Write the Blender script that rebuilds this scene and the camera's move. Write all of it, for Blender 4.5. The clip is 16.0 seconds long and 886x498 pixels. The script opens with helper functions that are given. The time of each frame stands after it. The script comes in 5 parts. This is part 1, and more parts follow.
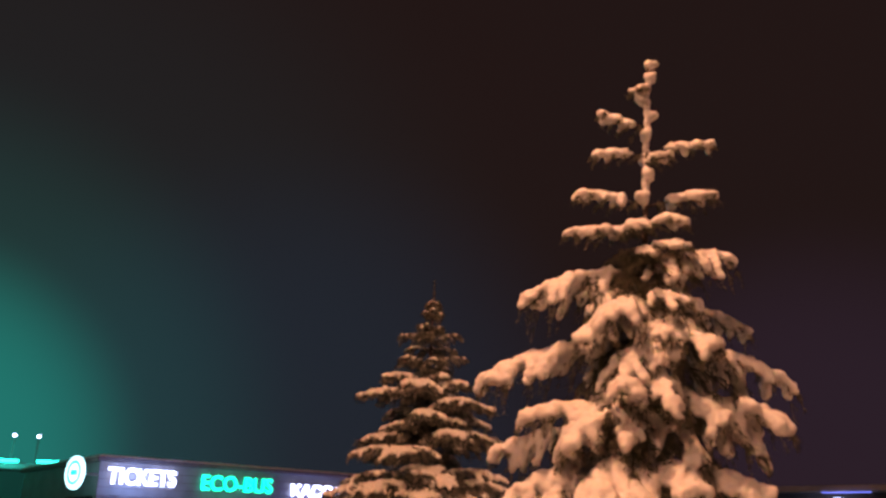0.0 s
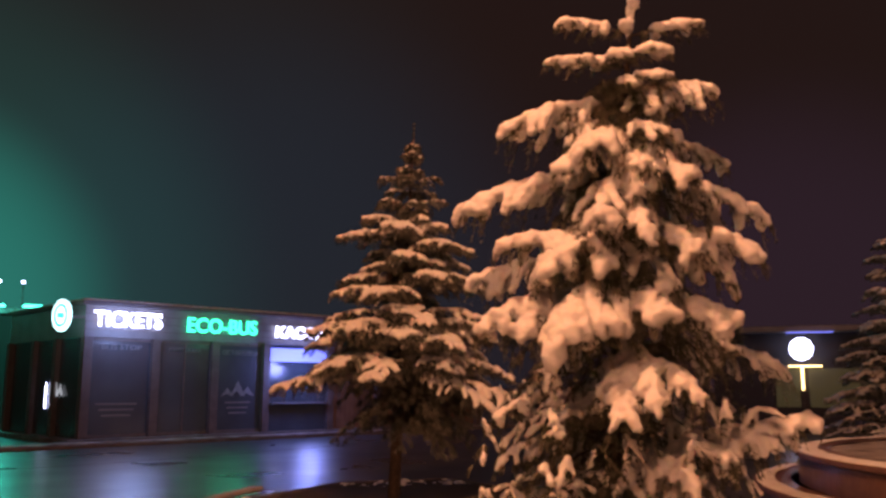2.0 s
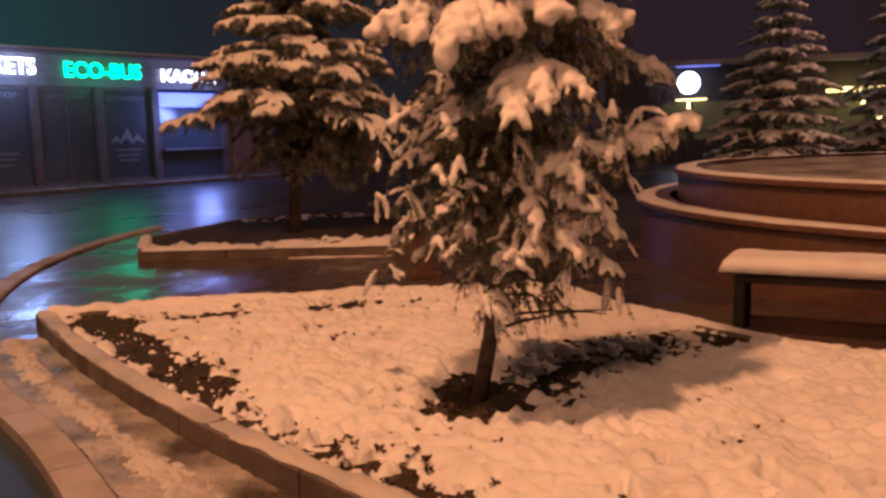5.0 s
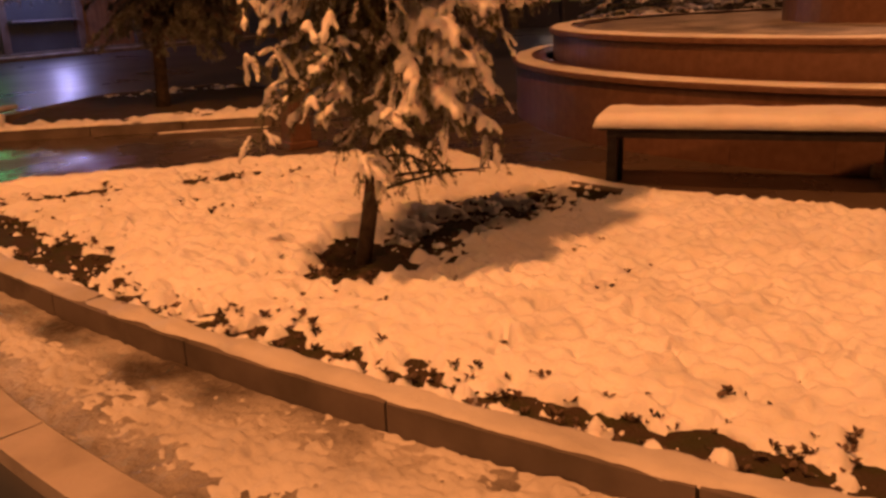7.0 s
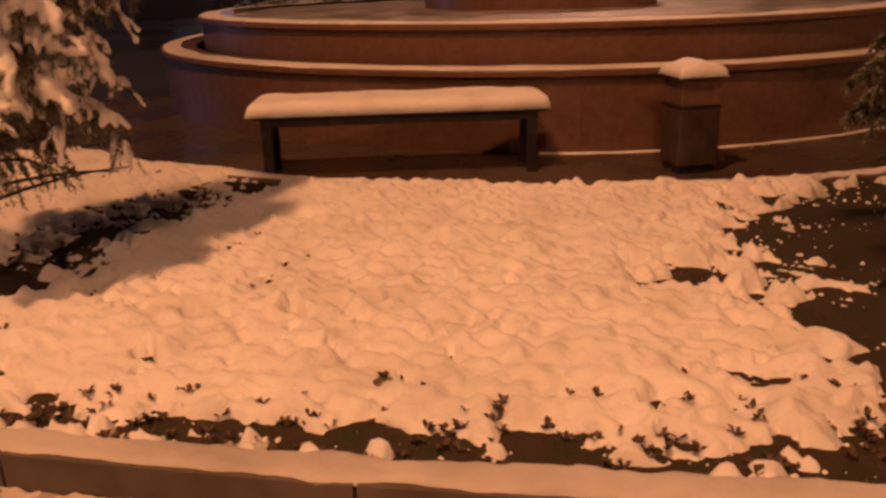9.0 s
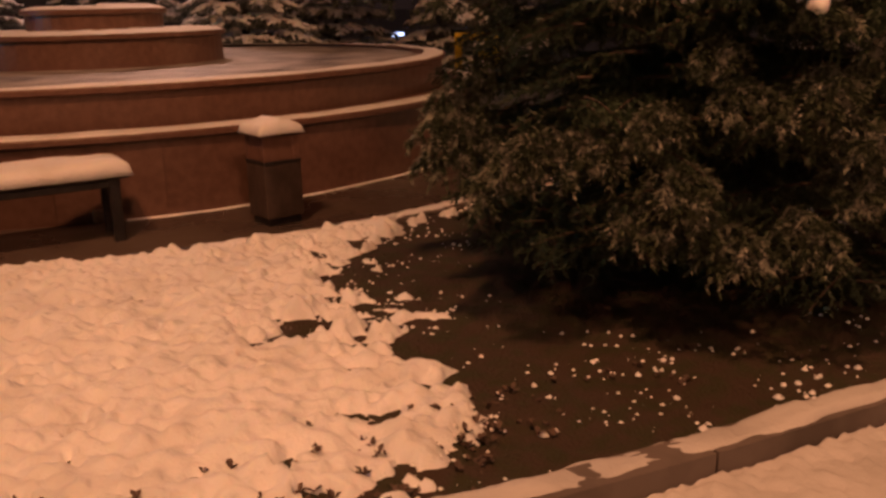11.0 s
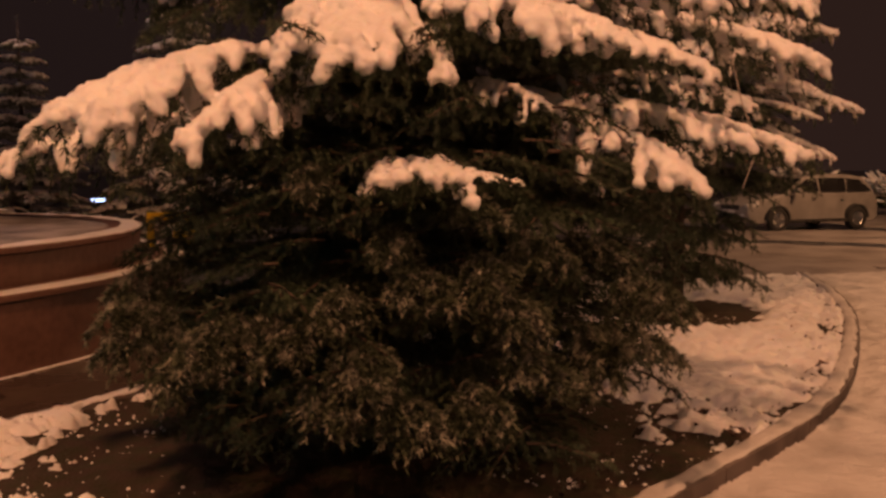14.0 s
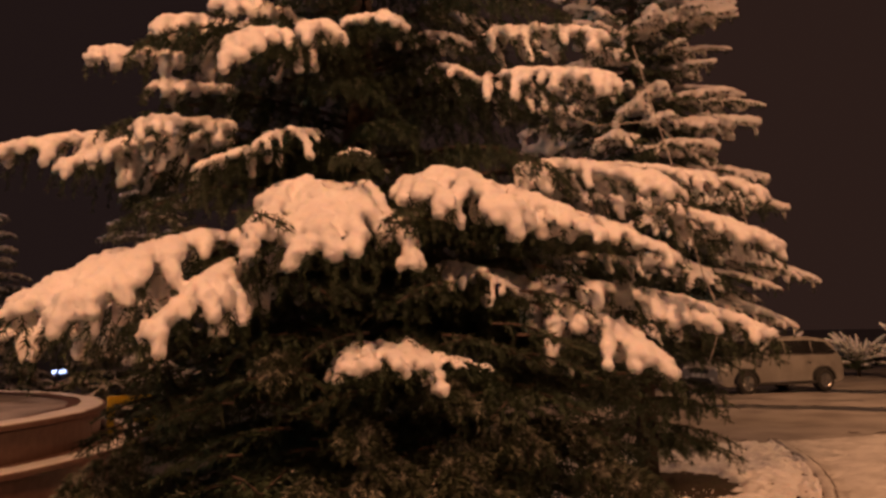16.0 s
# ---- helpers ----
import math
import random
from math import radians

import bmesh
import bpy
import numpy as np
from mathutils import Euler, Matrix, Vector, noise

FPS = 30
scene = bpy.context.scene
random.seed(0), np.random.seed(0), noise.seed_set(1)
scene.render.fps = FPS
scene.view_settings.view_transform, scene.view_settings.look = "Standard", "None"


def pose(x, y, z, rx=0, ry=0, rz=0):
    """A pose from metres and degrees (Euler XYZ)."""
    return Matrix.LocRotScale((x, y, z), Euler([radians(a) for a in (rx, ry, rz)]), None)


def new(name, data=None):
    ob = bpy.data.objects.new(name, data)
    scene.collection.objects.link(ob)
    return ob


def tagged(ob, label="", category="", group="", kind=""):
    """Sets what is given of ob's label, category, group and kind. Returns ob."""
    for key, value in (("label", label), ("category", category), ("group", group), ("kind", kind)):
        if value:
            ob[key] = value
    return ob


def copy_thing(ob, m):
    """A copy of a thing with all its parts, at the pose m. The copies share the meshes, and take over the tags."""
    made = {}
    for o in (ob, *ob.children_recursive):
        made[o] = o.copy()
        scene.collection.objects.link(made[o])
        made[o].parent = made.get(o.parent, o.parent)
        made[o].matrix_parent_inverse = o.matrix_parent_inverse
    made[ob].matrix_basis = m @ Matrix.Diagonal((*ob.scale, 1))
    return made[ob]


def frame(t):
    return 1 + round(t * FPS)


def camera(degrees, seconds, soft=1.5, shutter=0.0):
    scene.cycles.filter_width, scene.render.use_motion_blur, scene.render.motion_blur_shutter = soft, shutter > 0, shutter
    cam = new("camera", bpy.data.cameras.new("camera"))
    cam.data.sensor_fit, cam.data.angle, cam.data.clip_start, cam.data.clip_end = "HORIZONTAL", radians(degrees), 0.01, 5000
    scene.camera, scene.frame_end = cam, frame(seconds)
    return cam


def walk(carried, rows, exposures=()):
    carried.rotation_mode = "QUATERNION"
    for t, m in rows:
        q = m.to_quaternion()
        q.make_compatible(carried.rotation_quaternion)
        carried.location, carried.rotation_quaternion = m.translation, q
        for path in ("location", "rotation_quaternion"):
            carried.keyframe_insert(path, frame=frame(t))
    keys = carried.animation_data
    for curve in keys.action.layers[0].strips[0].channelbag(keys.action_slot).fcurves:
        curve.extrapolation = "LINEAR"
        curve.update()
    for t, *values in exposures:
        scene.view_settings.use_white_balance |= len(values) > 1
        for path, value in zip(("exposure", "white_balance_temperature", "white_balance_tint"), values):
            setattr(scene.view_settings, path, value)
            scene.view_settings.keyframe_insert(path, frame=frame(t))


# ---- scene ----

# ---------------------------------------------------------------- camera
cam = camera(55.07, 16.0, soft=2.8)
# seconds, eye, turn about x, y and z in degrees
PATH = [
    (0.0, -0.073, -0.022, 1.678, 109.30, -0.42, -0.15),
    (0.5, -0.073, -0.012, 1.662, 107.07, -0.33, -0.36),
    (1.0, -0.075, -0.007, 1.647, 104.58, -0.25, -0.71),
    (1.5, -0.069, 0.003, 1.626, 101.79, -0.15, -0.94),
    (2.0, -0.062, 0.020, 1.602, 99.16, -0.16, -1.45),
    (2.5, -0.061, 0.032, 1.576, 96.83, 0.06, -2.06),
    (3.0, -0.060, 0.029, 1.557, 94.29, 0.33, -2.79),
    (3.5, -0.053, 0.044, 1.537, 92.30, 0.35, -3.57),
    (4.0, -0.059, 0.037, 1.518, 90.41, 0.51, -4.35),
    (4.5, -0.052, 0.033, 1.480, 86.77, 0.94, -5.80),
    (5.0, -0.040, 0.040, 1.430, 82.06, 1.36, -8.21),
    (7.5, -0.016, 0.036, 1.363, 72.52, 2.22, -20.50),
    (8.0, 0.117, 0.086, 1.336, 72.40, 2.13, -26.15),
    (8.5, 0.186, 0.117, 1.328, 72.07, 1.66, -31.81),
    (11.0, 0.084, 0.088, 1.461, 74.05, 1.33, -65.97),
    (11.5, 0.086, 0.064, 1.479, 75.36, 0.73, -72.31),
    (12.0, 0.079, 0.040, 1.492, 77.16, 0.36, -77.51),
    (12.5, 0.068, 0.009, 1.516, 78.81, 0.06, -81.24),
    (13.0, 0.060, -0.010, 1.528, 80.81, -0.11, -83.42),
    (13.5, 0.065, -0.024, 1.543, 82.96, -0.16, -84.59),
    (14.0, 0.051, -0.035, 1.562, 84.65, 0.12, -84.92),
    (14.5, 0.048, -0.042, 1.581, 86.73, 0.33, -85.46),
    (15.0, 0.045, -0.044, 1.612, 89.58, 0.69, -85.83),
    (15.5, 0.056, -0.039, 1.632, 93.00, 0.85, -86.26),
    (16.0, 0.058, -0.039, 1.648, 95.65, 0.83, -86.96),
]
EXPOSURES = [(0.0, 0.08, 6250, 14), (1.5, 0.09, 6600, 17), (3.2, 0.02, 7000, 19), (4.1, -0.06, 6800, 16), (5.2, 0.03, 6350, 8), (7.3, 0.04, 11900, 22), (7.6, 0.04, 10900, 20), (8.0, 0.04, 8600, 12), (8.7, -0.02, 7400, 10), (10.8, -0.06, 6300, 7), (16.0, -0.02, 6050, 5)]
walk(cam, [(t, pose(x, y, z, rx, ry, rz)) for t, x, y, z, rx, ry, rz in PATH], EXPOSURES)

# ---------------------------------------------------------------- light
LAMP = (-2.1, 1.9, 11.0)          # the street lamp beside the planted ring, above the picture
world = bpy.data.worlds.new("night_sky")
scene.world = world
world.use_nodes = True
wn, wl = world.node_tree.nodes, world.node_tree.links
wn.clear()
w_out = wn.new("ShaderNodeOutputWorld")
w_bg = wn.new("ShaderNodeBackground")
w_co = wn.new("ShaderNodeTexCoord")
w_nm = wn.new("ShaderNodeVectorMath")
w_nm.operation = "NORMALIZE"
wl.new(w_co.outputs["Generated"], w_nm.inputs[0])


def sky_glow(way, lo, hi, colour, last):
    """Light haze in the falling snow round one direction."""
    dot = wn.new("ShaderNodeVectorMath")
    dot.operation = "DOT_PRODUCT"
    dot.inputs[1].default_value = Vector(way).normalized()
    wl.new(w_nm.outputs[0], dot.inputs[0])
    ramp = wn.new("ShaderNodeMapRange")
    ramp.interpolation_type = "SMOOTHERSTEP"
    ramp.inputs["From Min"].default_value = lo
    ramp.inputs["From Max"].default_value = hi
    wl.new(dot.outputs["Value"], ramp.inputs["Value"])
    add = wn.new("ShaderNodeMix")
    add.data_type, add.blend_type = "RGBA", "ADD"
    wl.new(ramp.outputs["Result"], add.inputs[0])
    wl.new(last, add.inputs[6])
    add.inputs[7].default_value = (*colour, 1)
    return add.outputs[2]


w_base = wn.new("ShaderNodeRGB")
w_base.outputs[0].default_value = (0.0150, 0.0078, 0.0068, 1)
sky = w_base.outputs[0]
sky = sky_glow((-0.54, 0.84, 0.07), 0.965, 1.0, (0.0, 0.13, 0.095), sky)
sky = sky_glow((-0.54, 0.84, 0.07), 0.90, 1.0, (-0.003, 0.026, 0.022), sky)
sky = sky_glow((-0.50, 0.86, 0.10), 0.74, 1.0, (-0.005, 0.007, 0.008), sky)
sky = sky_glow((-0.16, 0.98, 0.05), 0.90, 1.0, (-0.003, 0.005, 0.012), sky)
sky = sky_glow((0.40, 0.92, 0.06), 0.95, 1.0, (0.008, 0.005, 0.012), sky)
sky = sky_glow((0.93, -0.36, 0.10), 0.75, 1.0, (0.010, 0.004, 0.002), sky)
wl.new(sky, w_bg.inputs["Color"])
w_bg.inputs["Strength"].default_value = 1.0
wl.new(w_bg.outputs[0], w_out.inputs[0])


def lamp(name, kind, power, colour, m, size=0.3, size_y=None, spread=None):
    data = bpy.data.lights.new(name, kind)
    data.energy, data.color = power, colour
    if kind == "AREA":
        data.size = size
        if size_y:
            data.shape, data.size_y = "RECTANGLE", size_y
        if spread:
            data.spread = radians(spread)
    else:
        data.shadow_soft_size = size
    ob = new(name, data)
    ob.matrix_world = m
    return ob


main = lamp("high_warm_light", "SPOT", 3950, (1.0, 0.405, 0.180), pose(*LAMP), 0.32)   # a shaded street luminaire, looking straight down
main.data.spot_size, main.data.spot_blend = radians(140), 0.45
# unseen fill light added behind the viewer to lift the shadows
lamp("high_warm_light", "POINT", 2300, (1.0, 0.43, 0.22), pose(-5.0, -6.0, 9.0), 0.4)
lamp("neon_glow_light", "POINT", 700, (0.02, 1.0, 0.75), pose(-16.5, 32.5, 5.4), 0.6)
lamp("ticket_window_light", "POINT", 150, (0.25, 0.32, 1.0), pose(-3.6, 28.0, 2.2), 0.3)
lamp("sign_light", "POINT", 130, (0.30, 0.45, 1.0), pose(-7.9, 24.0, 3.3), 0.5)
lamp("sign_light", "POINT", 18, (0.02, 1.0, 0.55), pose(-5.7, 26.1, 3.3), 0.5)
# unseen fill lights, added to brighten the car's side and the far spruces
lamp("far_fill_light", "POINT", 2600, (1.0, 0.45, 0.20), pose(17.5, -10.5, 8.0), 0.2)
lamp("far_fill_light", "POINT", 1700, (1.0, 0.50, 0.36), pose(17.0, 15.0, 8.5), 0.2)


# ---------------------------------------------------------------- materials
def mat(name, base, rough=0.6, other=None, scale=6.0, share=(0.42, 0.62), metal=0.0, bump=0.0, fine=40.0, depth=0.01,
        rough2=None, emit=None, power=0.0, vary=0.0, sss=0.0, spec=0.5, coat=0.0):
    m = bpy.data.materials.new(name)
    m.use_nodes = True
    n, l = m.node_tree.nodes, m.node_tree.links
    b = n["Principled BSDF"]
    b.inputs["Base Color"].default_value = (*base, 1)
    b.inputs["Roughness"].default_value = rough
    b.inputs["Metallic"].default_value = metal
    b.inputs["Specular IOR Level"].default_value = spec
    b.inputs["Coat Weight"].default_value = coat
    if sss:
        b.inputs["Subsurface Weight"].default_value = sss
        b.inputs["Subsurface Radius"].default_value = (0.03, 0.02, 0.012)
    if emit:
        b.inputs["Emission Color"].default_value = (*emit, 1)
        b.inputs["Emission Strength"].default_value = power
    co = n.new("ShaderNodeTexCoord").outputs["Object"]
    if other:
        no = n.new("ShaderNodeTexNoise")
        no.inputs["Scale"].default_value, no.inputs["Detail"].default_value = scale, 6
        l.new(co, no.inputs["Vector"])
        mr = n.new("ShaderNodeMapRange")
        mr.inputs["From Min"].default_value, mr.inputs["From Max"].default_value = share
        l.new(no.outputs["Fac"], mr.inputs["Value"])
        mix = n.new("ShaderNodeMix")
        mix.data_type = "RGBA"
        l.new(mr.outputs["Result"], mix.inputs[0])
        mix.inputs[6].default_value, mix.inputs[7].default_value = (*base, 1), (*other, 1)
        colour = mix.outputs[2]
        if rough2 is not None:
            mr2 = n.new("ShaderNodeMapRange")
            mr2.inputs["To Min"].default_value, mr2.inputs["To Max"].default_value = rough, rough2
            l.new(mr.outputs["Result"], mr2.inputs["Value"])
            l.new(mr2.outputs["Result"], b.inputs["Roughness"])
        if vary:
            info = n.new("ShaderNodeObjectInfo")
            geo = n.new("ShaderNodeNewGeometry")
            sm = n.new("ShaderNodeMath")
            sm.operation = "ADD"
            l.new(info.outputs["Random"], sm.inputs[0])
            l.new(geo.outputs["Random Per Island"], sm.inputs[1])
            vr = n.new("ShaderNodeMapRange")
            vr.inputs["From Max"].default_value = 2.0
            vr.inputs["To Min"].default_value, vr.inputs["To Max"].default_value = 1 - vary, 1 + vary
            l.new(sm.outputs[0], vr.inputs["Value"])
            hs = n.new("ShaderNodeHueSaturation")
            l.new(vr.outputs["Result"], hs.inputs["Value"])
            l.new(colour, hs.inputs["Color"])
            colour = hs.outputs["Color"]
        l.new(colour, b.inputs["Base Color"])
    if bump:
        nf = n.new("ShaderNodeTexNoise")
        nf.inputs["Scale"].default_value, nf.inputs["Detail"].default_value = fine, 5
        l.new(co, nf.inputs["Vector"])
        bp = n.new("ShaderNodeBump")
        bp.inputs["Strength"].default_value, bp.inputs["Distance"].default_value = bump, depth
        l.new(nf.outputs["Fac"], bp.inputs["Height"])
        l.new(bp.outputs["Normal"], b.inputs["Normal"])
    return m


M_SNOW = mat("snow", (0.86, 0.86, 0.87), 0.55, (0.78, 0.78, 0.80), 5.0, bump=0.5, fine=55, depth=0.010, sss=0.15)
M_SNOW_GROUND = mat("ground_snow", (0.84, 0.84, 0.85), 0.6, (0.70, 0.69, 0.68), 3.5, (0.45, 0.75), bump=0.5, fine=45, depth=0.012, sss=0.1)
M_SNOW_PATH = mat("path_snow", (0.60, 0.58, 0.565), 0.55, (0.42, 0.40, 0.385), 2.5, (0.42, 0.70), bump=0.5, fine=40, depth=0.012)
M_SLUSH = mat("slush", (0.46, 0.43, 0.41), 0.5, (0.085, 0.07, 0.06), 2.1, (0.40, 0.64), bump=0.9, fine=24, depth=0.03, rough2=0.3)
M_SOIL = mat("wet_soil", (0.060, 0.042, 0.031), 0.8, (0.046, 0.044, 0.024), 9.0, bump=0.8, fine=60, depth=0.02, spec=0.1)
M_SNOW_ROAD = mat("driven_road_snow", (0.34, 0.315, 0.30), 0.5, (0.20, 0.18, 0.17), 1.2, (0.40, 0.68), bump=0.5, fine=30, depth=0.012)
M_ASPHALT = mat("wet_asphalt", (0.036, 0.040, 0.048), 0.27, (0.055, 0.058, 0.066), 0.45, (0.36, 0.70), bump=0.14, fine=60, depth=0.004, rough2=0.40, spec=1.0)
M_PAVING = mat("wet_paving", (0.060, 0.048, 0.042), 0.18, (0.10, 0.075, 0.06), 1.3, (0.4, 0.65), bump=0.2, fine=30, depth=0.005, rough2=0.5, vary=0.15)
M_KERB = mat("kerb_concrete", (0.150, 0.122, 0.106), 0.55, (0.095, 0.077, 0.066), 3.0, bump=0.35, fine=50, depth=0.004, rough2=0.8, vary=0.12)
M_KERB_PALE = mat("pale_kerb_concrete", (0.42, 0.38, 0.35), 0.5, (0.30, 0.27, 0.25), 3.0, bump=0.35, fine=50, depth=0.004, rough2=0.75, vary=0.10)
M_GRANITE = mat("brown_granite", (0.125, 0.066, 0.049), 0.34, (0.172, 0.096, 0.072), 14.0, (0.35, 0.7), bump=0.08, fine=90, depth=0.002, vary=0.10)
M_WOOD_DARK = mat("dark_wood", (0.055, 0.038, 0.032), 0.5, (0.085, 0.06, 0.05), 8.0, bump=0.2, fine=40, depth=0.003)
M_IRON = mat("dark_iron", (0.035, 0.032, 0.034), 0.42, (0.055, 0.05, 0.05), 12.0, metal=0.5, bump=0.1, fine=60, depth=0.002)
M_BARK = mat("spruce_bark", (0.085, 0.06, 0.045), 0.85, (0.045, 0.032, 0.026), 18.0, bump=0.9, fine=55, depth=0.012)
M_NEEDLE = mat("spruce_needles", (0.040, 0.064, 0.035), 0.5, (0.066, 0.092, 0.050), 5.0, vary=0.25)
M_NEEDLE_DUST = mat("dusted_spruce_needles", (0.055, 0.070, 0.038), 0.6, (0.34, 0.34, 0.29), 16.0, (0.48, 0.68), vary=0.2)
M_PLANT = mat("brown_ground_plants", (0.075, 0.048, 0.036), 0.7, (0.12, 0.08, 0.06), 14.0, vary=0.3)
M_NEEDLE_FROST = mat("frosted_spruce_needles", (0.075, 0.085, 0.05), 0.55, (0.22, 0.21, 0.17), 13.0, (0.44, 0.70), vary=0.25)
M_NEEDLE_BLUE = mat("blue_spruce_needles", (0.10, 0.12, 0.105), 0.55, (0.34, 0.35, 0.32), 9.0, (0.42, 0.70), vary=0.25)
M_METAL = mat("grey_cladding", (0.17, 0.165, 0.17), 0.45, (0.13, 0.125, 0.13), 2.0, bump=0.05, fine=30, depth=0.002)
# base colour lifted to blue-grey to carry the haze before the windows
M_DARKGLASS = mat("dark_glass", (0.045, 0.060, 0.075), 0.25, (0.06, 0.078, 0.095), 0.8, spec=0.8)
M_FRAME = mat("post_brown", (0.12, 0.095, 0.09), 0.55, (0.09, 0.07, 0.066), 5.0)
M_TIMBER = mat("timber_cladding", (0.20, 0.115, 0.07), 0.6, (0.14, 0.08, 0.05), 3.0, bump=0.2, fine=20, depth=0.004)
M_LED_WHITE = mat("white_led", (0.8, 0.8, 0.85), 0.4, emit=(0.58, 0.63, 1.0), power=7.5)
M_LED_COLD = mat("cold_lamp", (0.8, 0.8, 0.85), 0.4, emit=(0.50, 0.60, 1.0), power=3.0)
M_LED_GREEN = mat("green_led", (0.1, 0.6, 0.4), 0.4, emit=(0.0, 0.95, 0.50), power=3.6)
M_NEON = mat("green_neon", (0.1, 0.6, 0.5), 0.4, emit=(0.02, 1.0, 0.72), power=9.0)
M_LED_DISC = mat("disc_led", (0.7, 0.8, 0.8), 0.4, emit=(0.50, 0.95, 1.0), power=2.6)
M_LED_CYAN = mat("cyan_led", (0.1, 0.6, 0.6), 0.4, emit=(0.02, 0.62, 0.62), power=1.6)
M_LED_BLUE = mat("blue_panel", (0.3, 0.35, 0.8), 0.4, emit=(0.12, 0.17, 0.80), power=1.7)
M_GLOW_WARM = mat("warm_glow", (0.9, 0.8, 0.5), 0.4, emit=(1.0, 0.72, 0.28), power=4.0)
M_LED_YGREEN = mat("yellow_green_lit_wall", (0.07, 0.07, 0.04), 0.5, emit=(0.42, 0.40, 0.16), power=0.05)
M_DIM_PRINT = mat("grey_window_print", (0.20, 0.21, 0.23), 0.6, (0.16, 0.17, 0.18), 6.0)
# the print is no lamp; light on it is put in as weak emission
M_PRINT_GLOW = mat("glowing_window_print", (0.6, 0.6, 0.62), 0.5, emit=(0.80, 0.90, 1.0), power=0.35)
M_YELLOW = mat("yellow_paint", (0.80, 0.58, 0.02), 0.45, (0.66, 0.46, 0.02), 7.0)
M_CAR = mat("car_paint", (0.30, 0.285, 0.27), 0.35, (0.24, 0.228, 0.215), 2.0, coat=0.6)
M_RUBBER = mat("rubber", (0.02, 0.02, 0.02), 0.8, (0.035, 0.033, 0.03), 10.0)
M_RIM = mat("alloy", (0.5, 0.5, 0.5), 0.3, (0.4, 0.4, 0.4), 9.0, metal=0.9)
M_CARGLASS = mat("car_glass", (0.015, 0.014, 0.014), 0.05, (0.02, 0.02, 0.02), 3.0)
M_LENS = mat("lamp_lens", (0.7, 0.7, 0.68), 0.1, (0.6, 0.6, 0.58), 9.0, coat=0.8)
M_WIRE = mat("white_cable", (0.55, 0.52, 0.48), 0.5, (0.45, 0.42, 0.4), 9.0)
M_DARK = mat("dark_far_wall", (0.030, 0.026, 0.026), 0.8, (0.02, 0.018, 0.018), 0.3)
M_PATCH = mat("pale_stone", (0.55, 0.42, 0.34), 0.5, (0.42, 0.3, 0.24), 20.0)


# ---------------------------------------------------------------- mesh helpers
def mesh_of(name, verts, faces, material, smooth=False):
    me = bpy.data.meshes.new(name)
    me.from_pydata([tuple(v) for v in verts], [], [tuple(int(i) for i in f) for f in faces])
    me.materials.append(material)
    if smooth:
        me.polygons.foreach_set("use_smooth", [True] * len(me.polygons))
    me.update()
    return me


def part(name, data, material=None, parent=None, label="", m=None, smooth=False):
    """data: a bmesh, a mesh, or (verts, faces)."""
    if isinstance(data, bmesh.types.BMesh):
        me = bpy.data.meshes.new(name)
        data.to_mesh(me)
        data.free()
        if smooth:
            me.polygons.foreach_set("use_smooth", [True] * len(me.polygons))
        me.materials.append(material)
    elif isinstance(data, tuple):
        me = mesh_of(name, data[0], data[1], material, smooth)
    else:
        me = data
    ob = new(name, me)
    if m is not None:
        ob.matrix_basis = m
    if parent:
        ob.parent = parent
    if label:
        tagged(ob, label)
    return ob


def thing(name, m, label, category, group="", kind=""):
    ob = new(name)
    ob.empty_display_size = 0.2
    ob.matrix_basis = m
    return tagged(ob, label, category, group, kind)


def box(sx, sy, sz, m=None, bevel=0.0, segs=2):
    """A bevelled block, standing on its base centre."""
    bm = bmesh.new()
    bmesh.ops.create_cube(bm, size=1.0)
    bmesh.ops.transform(bm, matrix=Matrix.Translation((0, 0, sz / 2)) @ Matrix.Diagonal((sx, sy, sz, 1)), verts=bm.verts)
    if bevel:
        bmesh.ops.bevel(bm, geom=bm.edges[:], offset=bevel, segments=segs, affect="EDGES", profile=0.5)
    if m is not None:
        bmesh.ops.transform(bm, matrix=m, verts=bm.verts)
    return bm


def tube(points, radii, sides=6, close=True):
    """Verts and faces of a tube along a line of points."""
    pts = [Vector(p) for p in points]
    verts, faces = [], []
    for i, p in enumerate(pts):
        way = (pts[min(i + 1, len(pts) - 1)] - pts[max(i - 1, 0)]).normalized()
        a = way.cross(Vector((0, 0, 1)))
        a = a.normalized() if a.length > 1e-3 else Vector((1, 0, 0))
        b = a.cross(way)
        for k in range(sides):
            t = 2 * math.pi * k / sides
            verts.append(p + (a * math.cos(t) + b * math.sin(t)) * radii[i])
    for i in range(len(pts) - 1):
        for k in range(sides):
            j = (k + 1) % sides
            faces.append((i * sides + k, i * sides + j, (i + 1) * sides + j, (i + 1) * sides + k))
    if close:
        faces.append(tuple(range(sides))[::-1])
        faces.append(tuple(range((len(pts) - 1) * sides, len(pts) * sides)))
    return verts, faces


def lathe(profile, steps=96, a0=0.0, a1=360.0):
    """Verts and faces of a turned profile of (radius, height)."""
    full = abs(a1 - a0) >= 359.9
    rings = steps if full else steps + 1
    verts = []
    for i in range(rings):
        a = radians(a0 + (a1 - a0) * i / steps)
        verts += [(r * math.cos(a), r * math.sin(a), z) for r, z in profile]
    n = len(profile)
    faces = []
    for i in range(steps):
        j = (i + 1) % rings
        for k in range(n - 1):
            faces.append((i * n + k, j * n + k, j * n + k + 1, i * n + k + 1))
    return verts, faces


